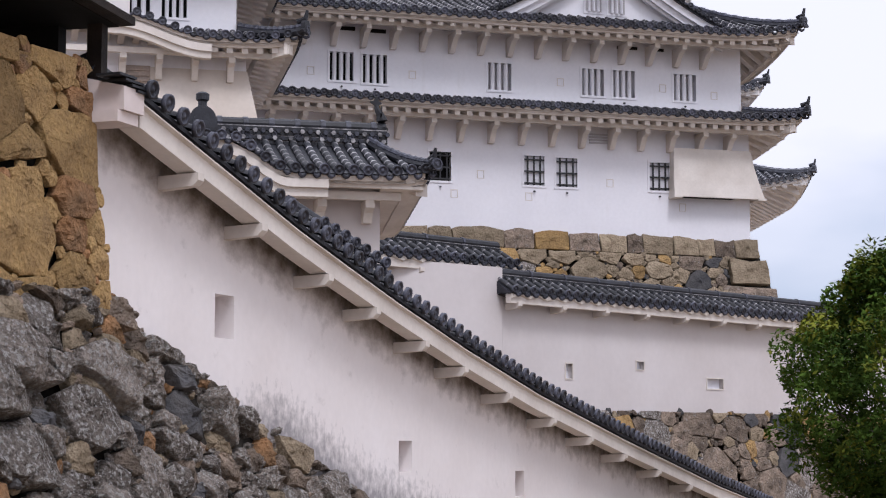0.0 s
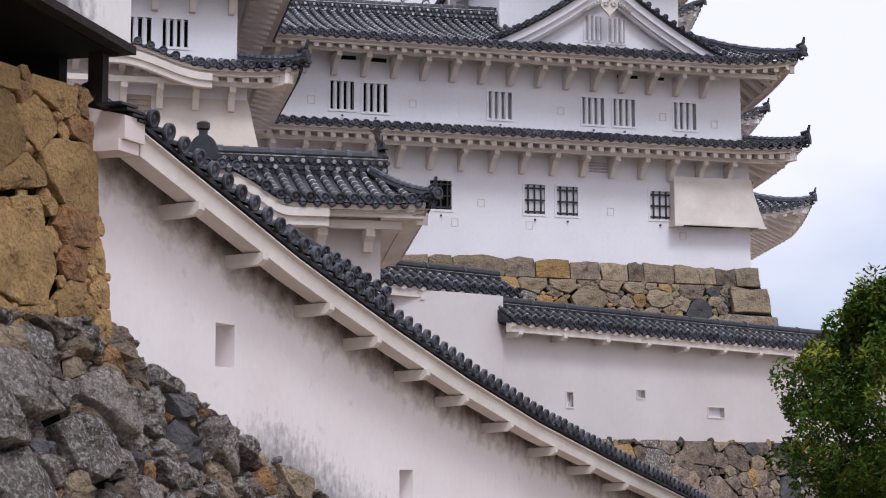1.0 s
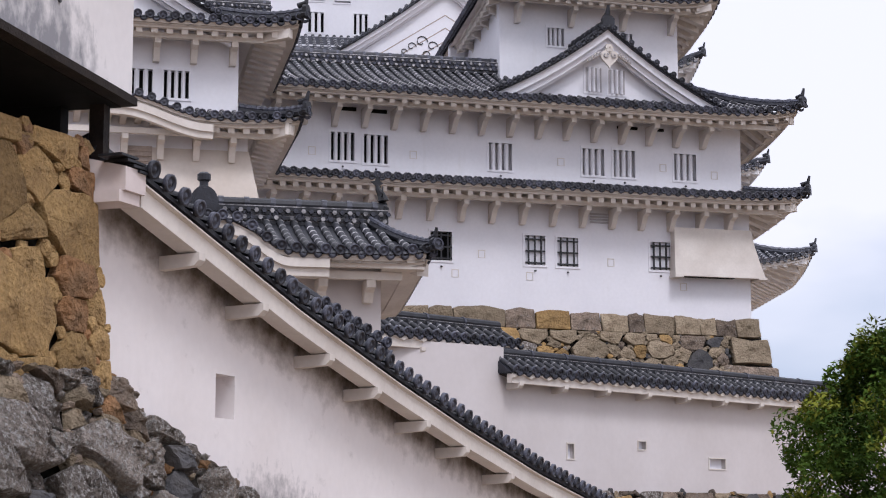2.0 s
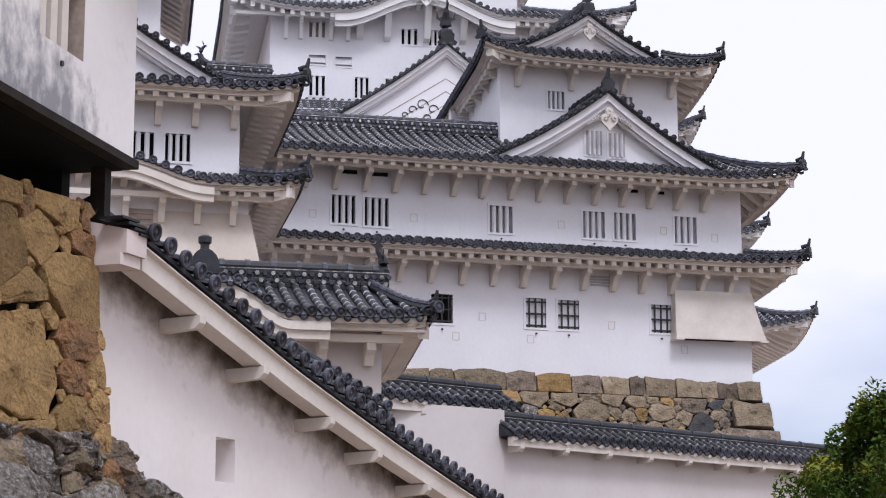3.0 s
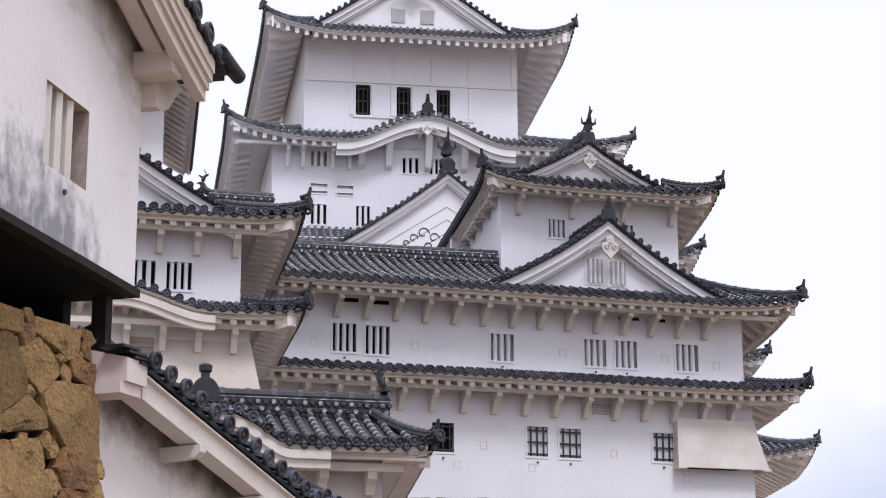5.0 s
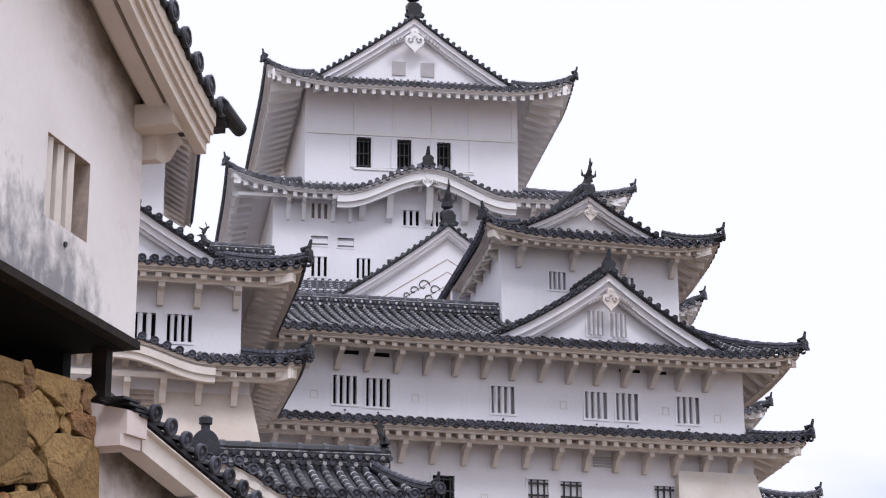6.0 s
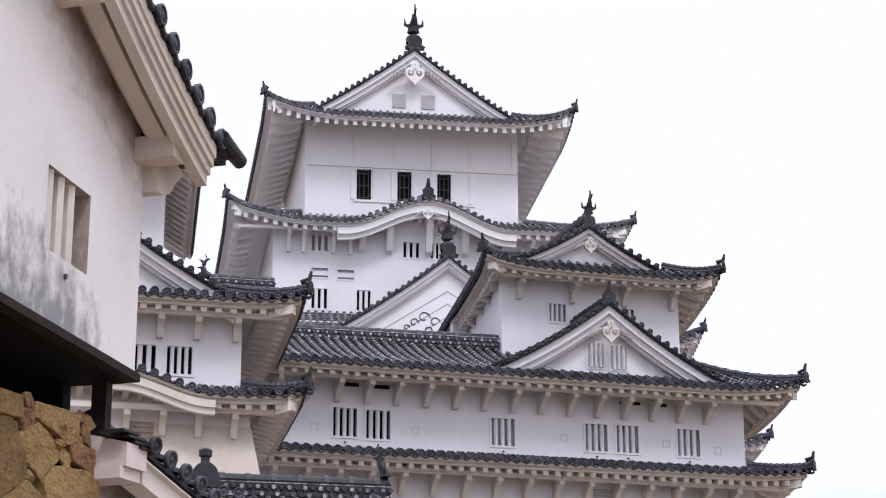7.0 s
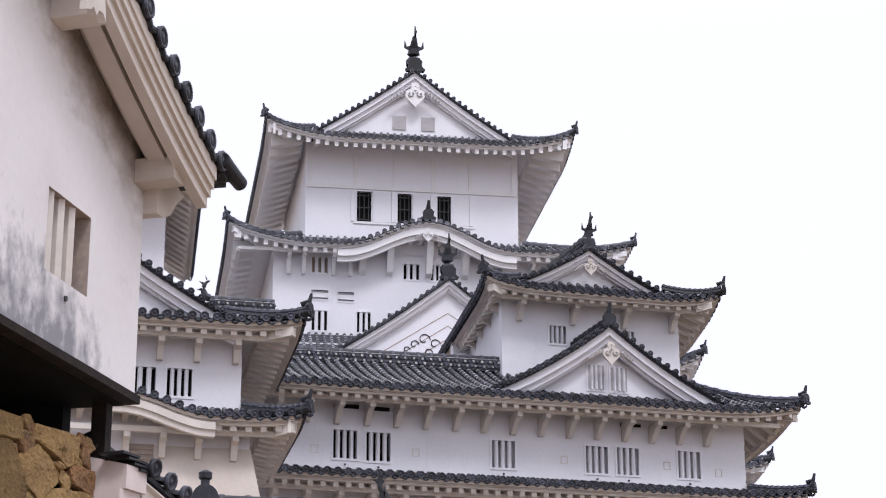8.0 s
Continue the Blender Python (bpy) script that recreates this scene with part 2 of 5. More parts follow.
def lathe(bm, centre, profile, n=12, mat=0):
    loft(bm, [[(centre[0] + r * math.cos(2 * math.pi * k / n), centre[1] + r * math.sin(2 * math.pi * k / n), centre[2] + h) for k in range(n)] for r, h in profile], mat=mat)


def tube(bm, pts, radii, n=8, mat=0):
    rings = []
    for i, p in enumerate(pts):
        p = Vector(p)
        d = (Vector(pts[min(i + 1, len(pts) - 1)]) - Vector(pts[max(i - 1, 0)])).normalized()
        a = d.cross((0, 0, 1))
        a = a.normalized() if a.length > 1e-3 else Vector((1, 0, 0))
        b = d.cross(a)
        r = radii[i] if isinstance(radii, (list, tuple)) else radii
        rings.append([p + a * r * math.cos(2 * math.pi * k / n) + b * r * math.sin(2 * math.pi * k / n) for k in range(n)])
    loft(bm, rings, mat=mat)


def cap_disc(bm, c, axis, r, mat=1):
    """The round end of a tile: a raised rim, a sunk face and a boss."""
    axis = Vector(axis).normalized()
    a = axis.cross((0, 0, 1)).normalized()
    b = axis.cross(a)
    ring = lambda rad, d: [Vector(c) + axis * d + (a * math.cos(k * math.pi / 6) + b * math.sin(k * math.pi / 6)) * rad for k in range(12)]
    loft(bm, [ring(r * 0.9, -0.06), ring(r * 1.12, -0.05), ring(r * 1.12, 0.0), ring(r * 0.84, 0.0), ring(r * 0.80, -0.022), ring(r * 0.42, -0.022), ring(r * 0.30, -0.006)], mat=mat)


ROWS_MADE = {}


def pan_tile(r, pitch):
    """The hanging end of the flat tile between two rows."""
    key = ("pan", r, pitch, ROOF[0].name)
    if key not in ROWS_MADE:
        bm = bmesh.new()
        lo = [(r * 0.8 + (pitch - 1.6 * r) * t, -0.03 - 0.055 * math.sin(math.pi * t)) for t in (0, 0.2, 0.4, 0.6, 0.8, 1)]
        loft(bm, [[(x, 0.02, h + 0.03), (x, 0.02, h - 0.05), (x, 0.07, h - 0.05), (x, 0.07, h + 0.03)] for x, h in lo], mat=1)
        ROWS_MADE[key] = mesh_of("pan_tile", tidy(bm), (ROOF[0], ROOF[1]), True)
    return ROWS_MADE[key]


def tile_row(path, r, pitch, key):
    """One row of round tiles up a slope: path is a list of (inward, height) from the eave; shared between equal rows."""
    key = (*key, ROOF[0].name)
    if key in ROWS_MADE:
        return ROWS_MADE[key]
    bm = bmesh.new()
    dist = [0.0]
    for a, b in zip(path, path[1:]):
        dist.append(dist[-1] + math.hypot(b[0] - a[0], b[1] - a[1]))
    total = dist[-1]

    def at(d):
        d = min(max(d, 0), total)
        for k in range(len(dist) - 1):
            if d <= dist[k + 1] or k == len(dist) - 2:
                t = (d - dist[k]) / max(dist[k + 1] - dist[k], 1e-6)
                (y0, z0), (y1, z1) = path[k], path[k + 1]
                n = math.hypot(y1 - y0, z1 - z0) or 1
                return y0 + (y1 - y0) * t, z0 + (z1 - z0) * t, (y1 - y0) / n, (z1 - z0) / n
    steps, d = [], 0.0
    while d < total - 0.02:
        e = min(d + 0.29, total)
        steps += [(d, r, 0), (e - 0.04, r * 0.92, 1)]
        d = e
    steps.append((total, r * 0.95, 0))
    prev = None
    for d, rad, mat in steps:
        y, z, ty, tz = at(d)
        cur = [bm.verts.new((rad * math.cos(a), y - tz * rad * math.sin(a), z + ty * rad * math.sin(a))) for a in (k * math.pi / 6 for k in range(7))]
        if prev:
            for i in range(6):
                bm.faces.new((prev[0][i], prev[0][i + 1], cur[i + 1], cur[i])).material_index = 2 if prev[1] else 0
        prev = (cur, mat)
    y, z, ty, tz = at(0)
    cap_disc(bm, (0, y - 0.03, z + 0.035), (0, -ty - 0.5, -tz), r * 1.22)
    tidy(bm)
    ROWS_MADE[key] = mesh_of("roof_tile", bm, tuple(ROOF), True)
    return ROWS_MADE[key]


def oni(bm, c, s=1.0, axis=(0, -1, 0), horn=True):
    """A ridge-end tile with a tube that juts out and up."""
    c, ax = Vector(c), Vector(axis).normalized()
    side = ax.cross((0, 0, 1)).normalized()
    out = [(-0.30, 0), (-0.34, 0.08), (-0.22, 0.16), (-0.24, 0.36), (-0.12, 0.48), (0.12, 0.48), (0.24, 0.36), (0.22, 0.16), (0.34, 0.08), (0.30, 0)]
    prism(bm, [c + side * x * s + Vector((0, 0, z * s)) for x, z in out], ax * 0.16 * s)
    if horn:
        p = c + Vector((0, 0, 0.46 * s))
        tube(bm, [p - ax * 0.25 * s, p + ax * 0.08 * s + Vector((0, 0, 0.10 * s)), p + ax * 0.15 * s + Vector((0, 0, 0.40 * s))], [0.11 * s, 0.10 * s, 0.055 * s])


def fish(bm, c, s=1.0, lean=1, along=(1, 0, 0)):
    """A ridge fish: head down, tail curled up, with side fins."""
    c, al = Vector(c), Vector(along).normalized()
    sd = al.cross((0, 0, 1)).normalized()
    spine = [(-0.02, 0.0, 0.30), (0.10, 0.25, 0.29), (0.12, 0.5, 0.24), (0.04, 0.75, 0.17), (-0.10, 0.98, 0.11), (-0.12, 1.15, 0.07)]
    tube(bm, [c + al * x * lean * s + Vector((0, 0, z * s)) for x, z, r in spine], [r * 1.0 * s for x, z, r in spine], 8)
    top = c + al * -0.12 * lean * s + Vector((0, 0, 1.05 * s))
    prism(bm, [top + al * x * s * lean + Vector((0, 0, z * s)) for x, z in ((0, 0), (-0.30, 0.22), (-0.12, 0.26), (0.0, 0.52), (0.10, 0.26), (0.22, 0.16))], sd * 0.05 * s)
    for k in (1, -1):
        b = c + Vector((0, 0, 0.62 * s)) + sd * 0.15 * k * s
        prism(bm, [b, b + sd * 0.22 * k * s + Vector((0, 0, 0.12 * s)), b + sd * 0.20 * k * s + Vector((0, 0, 0.42 * s)), b + sd * 0.12 * k * s + Vector((0, 0, 0.16 * s)), b + Vector((0, 0, 0.2 * s))], al * 0.05 * s)


def ridge(bm, p, q, w=0.34, h=0.42, layers=3, studs=True, lace=False):
    """A ridge of stacked flat tiles with a round coping and a row of studs, from p to q (foot heights)."""
    p, q = Vector(p), Vector(q)
    d = (q - p).normalized()
    sd = d.cross((0, 0, 1)).normalized()
    up = Vector((0, 0, 1))
    for k in range(layers):
        z0, z1 = h * k / layers, h * (k + 0.72) / layers
        ww = w * (0.55 + (0.04 if k % 2 else 0))
        sec = [(-ww, z0), (ww, z0), (ww, z1), (-ww, z1)]
        loft(bm, [[e + sd * x + up * z for x, z in sec] for e in (p, q)], mat=0)
        sec = [(-ww * 0.86, z1), (ww * 0.86, z1), (ww * 0.86, h * (k + 1) / layers), (-ww * 0.86, h * (k + 1) / layers)]
        loft(bm, [[e + sd * x + up * z for x, z in sec] for e in (p, q)], mat=2)
    tube(bm, [p + up * (h + 0.05), q + up * (h + 0.05)], 0.115, 10)
    if lace:   # two rows of small rings set in lime along the ridge's face
        n = int((q - p).length / 0.15)
        for k in range(n):
            e = p + (q - p) * ((k + 0.5) / n)
            for row in (0.34, 0.72):
                c = e - sd * w * 0.60 + up * h * row + d * (0.075 if row > 0.5 else 0)
                c2 = e + sd * w * 0.60 + up * h * row + d * (0.075 if row > 0.5 else 0)
                near = c if c.y < c2.y else c2
                tube(bm, [near - sd * 0.03, near + sd * 0.03], 0.047, 6, 2 if (k + int(row * 3)) % 2 else 1)
    if studs:
        n = int((q - p).length / 0.45)
        for k in range(n):
            e = p + (q - p) * ((k + 0.5) / n)
            tube(bm, [e + up * (h + 0.05) - d * 0.05, e + up * (h + 0.05) + d * 0.05], 0.135, 8, 1)
            for s in (1, -1):
                cap_disc(bm, e + sd * s * w * 0.62 + up * h * 0.5, sd * s, 0.075)


def profile(v):
    return 0.72 * v + 0.28 * v * v


def skirt_roof(th, outer, inner, z_e, z_i, lift=0.3, reach=2.5, pitch=0.33, r=0.085, sides="flr", bump=None, rafter=0.40,
               over=1.2, beam=0.55, struts=(), name="roof", fascia=0.20, hips="lr", wave=False, rafters=True, strut_h=0.75, side_struts=(), raf_h=0.26, fall=0.0, skew=0.0, side_gauge=1.6, side_beam=False, skew_r=0.0, lift_r=None, hip_s=1.0, beam_gap=None):
    """A tiled roof round a storey. outer, inner: (x0, x1, y0, y1) of the eave and of the line where the roof meets the wall above."""
    x0, x1, y0, y1 = outer
    a0, a1, b0, b1 = inner
    cfg = {"f": (x0, x1, a0, a1, b0 - y0), "l": (y0, y1, b0, b1, a0 - x0), "r": (y0, y1, b0, b1, x1 - a1)}

    def up(q, side):
        e0, e1 = cfg[side][0], cfg[side][1]
        z = 0.0
        if side == "f" and "l" in hips or side in "lr":
            z += (lift if lift_r is None or side != "r" else lift_r) * max(0, 1 - (q - e0) / reach) ** 2
        if side == "f" and "r" in hips:
            z += (lift if lift_r is None else lift_r) * max(0, 1 - (e1 - q) / reach) ** 2
        if bump and side == "f":
            z += bump(q)
        if side == "r":
            z -= fall * min(1.0, (q - e0) / 4.0)
        return z

    def surf(q, v, side):
        return z_e + up(q, side) * (1 - v) + (z_i - z_e) * profile(v)

    def xyz(q, d, z, side):
        return {"f": (q, y0 + d, z), "l": (x0 + d + skew * (q - y0), q, z), "r": (x1 - d + skew_r * (q - y0), q, z)}[side]
    TURN = {"f": 0, "l": -90, "r": 90}
    deck, soff, fas = bmesh.new(), bmesh.new(), bmesh.new()
    base = None
    jobs = []
    for side in sides:
        e0, e1, i0, i1, depth = cfg[side]
        n = max(4, int((e1 - e0) / 0.4))
        qs = [e0 + (e1 - e0) * k / n for k in range(n + 1)]
        for bm, dz in ((deck, -0.03), (soff, -0.20)):
            rows = []
            for v in (0.0, 0.2, 0.45, 0.7, 1.0):
                line = []
                for k in range(n + 1):
                    q = qs[k] + ((i0 + (i1 - i0) * k / n) - qs[k]) * v
                    line.append(bm.verts.new(xyz(q, depth * v + (0.02 if bm is deck else 0.10 * (1 - v)), surf(q, v, side) + dz, side)))
                rows.append(line)
            for p, q in zip(rows, rows[1:]):
                for k in range(n):
                    bm.faces.new((p[k], p[k + 1], q[k + 1], q[k]))
        sec = []
        for k in range(n + 1):
            q = min(max(qs[k], e0 + 0.12), e1 - 0.12)
            z = surf(qs[k], 0, side)
            back = 0.0 if side == "f" else 0.15
            sec.append([xyz(q, d + back, z - 0.06 - h, side) for d, h in ((0.07, 0), (0.09, fascia * 0.45), (0.16, fascia * 0.5), (0.17, fascia), (0.34, fascia), (0.34, 0.02))])
        loft(fas, sec)
    tidy(deck), tidy(fas), tidy(soff)
    root = part(name, deck, ROOF[0], th)
    part("eave_board", fas, MOULD[0], root)
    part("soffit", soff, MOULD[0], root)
    for side in sides:
        e0, e1, i0, i1, depth = cfg[side]
        n = int((e1 - e0 - 0.1) / pitch)
        off = (e1 - e0 - n * pitch) / 2
        for k in range(n + 1):
            q = e0 + off + k * pitch
            vm = 1.0
            if "l" in hips or side != "f":
                vm = min(vm, (q - e0) / max(i0 - e0, 1e-3))
            if ("r" in hips and side == "f"):
                vm = min(vm, (e1 - q) / max(e1 - i1, 1e-3))
            if vm < 0.04:
                continue
            vm = min(1.0, math.ceil(vm * 20) / 20)
            lf = round(up(q, side) / 0.04) * 0.04
            key = (round(depth, 3), round(z_i - z_e, 3), round(vm, 2), round(lf, 2), r, pitch)
            path = [(depth * v, lf * (1 - v) + (z_i - z_e) * profile(v)) for v in [vm * j / 5 for j in range(6)]]
            me = tile_row(path, r, pitch, key)
            jit = (random.random() - 0.5) * 0.014
            spot = xyz(q, 0, z_e + up(q, side) - lf + jit, side)
            hang("roof_tile", me, root, Matrix.Translation(spot) @ pose(0, 0, 0, 0, 0, TURN[side]))
            hang("pan_tile", pan_tile(r, pitch), root, Matrix.Translation(xyz(q, 0, z_e + up(q, side), side)) @ pose(0, 0, 0, 0, 0, TURN[side]))
        if rafters:
            gauge = rafter if side == "f" else rafter * side_gauge
            m = int((e1 - e0 - 0.5) / gauge)
            for k in range(m + 1):
                q = e0 + (e1 - e0 - m * gauge) / 2 + k * gauge
                v1 = min(1.0, (over + 0.05) / depth)
                d0 = 0.24 if side == "f" else 0.40
                d1 = depth * v1
                near = min(q - e0 if ("l" in hips or side != "f") else 99, e1 - q if "r" in hips and side == "f" else 99)
                d1 = min(d1, max(near * depth / max(i0 - e0, 1e-3), 0.5))
                if d1 < d0 + 0.1:
                    continue
                lf = round(up(q, side) / 0.05) * 0.05
                key = ("rafter", side == "f", MOULD[0].name, round(depth, 3), round(z_i - z_e, 3), round(d1, 1), round(lf, 2), rafter, raf_h, gauge)
                if key not in ROWS_MADE:
                    bm = bmesh.new()
                    w = gauge * (0.21 if side == "f" else 0.23)
                    zs = lambda d: lf * (1 - d / depth) + (z_i - z_e) * profile(d / depth) - 0.20
                    d1r = round(d1, 1)
                    deep = raf_h if side == "f" else raf_h * 1.35
                    loft(bm, [[(-w, d, zs(d)), (w, d, zs(d)), (w, d, zs(d) - deep), (-w, d, zs(d) - deep)] for d in (d0, (d0 + d1r) / 2, d1r)])
                    tidy(bm)
                    ROWS_MADE[key] = mesh_of("rafter", bm, MOULD[0])
                hang("rafter", ROWS_MADE[key], root, Matrix.Translation(xyz(q, 0, z_e + up(q, side) - lf, side)) @ pose(0, 0, 0, 0, 0, TURN[side]))
    # hips
    for h, (ox, ix) in (("l", (x0, a0)), ("r", (x1, a1))):
        if h in hips and h in sides:
            bm = bmesh.new()
            pts = []
            for j in range(8):
                v = j / 7
                q = x0 + (a0 - x0) * v if h == "l" else x1 + (a1 - x1) * v
                pts.append((q, y0 + (b0 - y0) * v, surf(q, v, "f") + 0.10))
            out = (Vector(pts[0]) - Vector(pts[1]))
            out.z = 0
            out.normalize()
            fine = []
            for j in range(len(pts) - 1):
                for q in range(5):
                    fine.append(Vector(pts[j]).lerp(Vector(pts[j + 1]), q / 5))
            tube(bm, [p - Vector((0, 0, 0.05)) for p in fine], 0.12 * hip_s, 8)
            tube(bm, [p + Vector((0, 0, 0.13 * hip_s - 0.055)) for p in fine], [(0.085 if j % 3 else 0.105) * hip_s for j in range(len(fine))], 8, 1)
            oni(bm, Vector(pts[0]) + out * 0.02 - Vector((0, 0, 0.12)), 0.72 * hip_s, out)
            c = Vector(pts[0]) + out * 0.14 + Vector((0, 0, -0.02))
            tube(bm, [c - out * 0.5 + Vector((0, 0, -0.05)), c], 0.085, 10)
            cap_disc(bm, c + out * 0.02, out, 0.10)
            part("hip_ridge", tidy(bm), tuple(ROOF), root, smooth=False)
            bm = bmesh.new()   # the hip rafter under the corner
            p0, p1 = Vector(pts[0]) + Vector((0, 0, -0.16 - 0.26 * hip_s)) - out * 0.35, Vector(pts[3]) + Vector((0, 0, -0.22 - 0.26 * hip_s))
            sd = out.cross((0, 0, 1)) * 0.13
            loft(bm, [[e - sd, e + sd, e + sd + Vector((0, 0, -0.24)), e - sd + Vector((0, 0, -0.24))] for e in (p0, p1)])
            part("hip_rafter", tidy(bm), MOULD[0], root)
    # beam under the rafters and the struts that carry it
    if struts:
        zb = z_e + (z_i - z_e) * profile(beam / max(b0 - y0, 0.1)) - 0.465
        ends = [x0 + (beam if "l" in hips else 0), *(beam_gap or ()), x1 - (beam if "r" in hips else 0)]
        for a, b in zip(ends[::2], ends[1::2]):
            bm = bmesh.new()
            box(bm, a, b, y0 + beam - 0.08, y0 + beam + 0.08, zb - 0.15, zb)
            part("eave_beam", bm, MOULD[0], root)
        key = ("strut", MOULD[0].name, round(over, 2), round(beam, 2), round(strut_h, 2))
        if key not in ROWS_MADE:
            bm = bmesh.new()
            L = over - beam
            prism(bm, [(-0.085, 0.0, 0.0), (-0.085, -L - 0.06, 0.0), (-0.085, -L - 0.06, -0.14), (-0.085, -L * 0.72, -0.22), (-0.085, -0.20, -strut_h), (-0.085, 0.0, -strut_h)], (0.17, 0, 0))
            ROWS_MADE[key] = mesh_of("strut", tidy(bm), MOULD[0])
        for x in struts:
            hang("strut", ROWS_MADE[key], root, Matrix.Translation((x, y0 + over, zb - 0.15)))
        for side in sides if side_beam else ():
            bm = bmesh.new()
            if side != "f":
                xa = x0 + beam if side == "l" else x1 - beam
                loft(bm, [[(xa - 0.09, q, zb + 0.02 - dz), (xa + 0.09, q, zb + 0.02 - dz), (xa + 0.09, q, zb - 0.22 - dz), (xa - 0.09, q, zb - 0.22 - dz)] for q, dz in ((y0 + beam, 0.0), (y0 + 4.0, fall if side == "r" else 0.0), (y1 - beam, fall if side == "r" else 0.0))])
                part("side_beam", tidy(bm), MOULD[0], root)
        for y in side_struts:
            hang("strut", ROWS_MADE[key], root, Matrix.Translation((x0 + over + skew * (y - y0), y, zb - 0.15)) @ pose(0, 0, 0, 0, 0, -90))
    return root


def slope_z(t, zp, zb, sag):
    return zb + (zp - zb) * ((1 - t) * (1 - sag) + sag * (1 - t) ** 2)


def heart(bm, xc, y, z, s):
    """The carved pendant under a gable's peak: a lobed drop with a rosette, and scrolled leaves to both sides."""
    def lobe(cx, cz, rad, depth, n=12):
        prism(bm, [(xc + (cx + rad * math.cos(a)) * s, y - depth, z + (cz + rad * math.sin(a)) * s) for a in [2 * math.pi * j / n for j in range(n)]], (0, depth + 0.06, 0))

    def curl(cx, cz, rad, turn, k):
        arc = [(xc + k * (cx + rad * (1 - 0.07 * j) * math.cos(turn + 0.6 * j)) * s, y - 0.05, z + (cz + rad * (1 - 0.07 * j) * math.sin(turn + 0.6 * j)) * s) for j in range(10)]
        # second material: grey painted for the shade in carved grooves
        tube(bm, arc, 0.035 * s, 5, 1)
    shape = [(0.47 * math.sin(a) ** 3, (13 * math.cos(a) - 5 * math.cos(2 * a) - 2 * math.cos(3 * a) - math.cos(4 * a)) / 32 - 0.08) for a in [2 * math.pi * j / 24 for j in range(24)]]
    prism(bm, [(xc + x * s, y - 0.02, z + q * s) for x, q in shape], (0, 0.08, 0))
    prism(bm, [(xc + x * s, y, z + q * s) for x, q in ((-0.14, 0.62), (0.14, 0.62), (0.24, 0.2), (-0.24, 0.2))], (0, 0.05, 0))
    for a in range(5):
        lobe(0.12 * math.cos(1.57 + a * 1.257), 0.42 + 0.12 * math.sin(1.57 + a * 1.257), 0.085, 0.03, 8)
    for k in (1, -1):
        curl(0.22, 0.05, 0.15, 2.4, k)
        for cx, cz, rad in ((0.52, 0.10, 0.12), (0.68, 0.02, 0.12), (0.84, -0.08, 0.10), (0.98, -0.18, 0.09), (1.10, -0.27, 0.065)):
            lobe(k * cx, cz, rad, 0.0, 9)
            curl(cx, cz, rad * 0.7, 1.0, k)


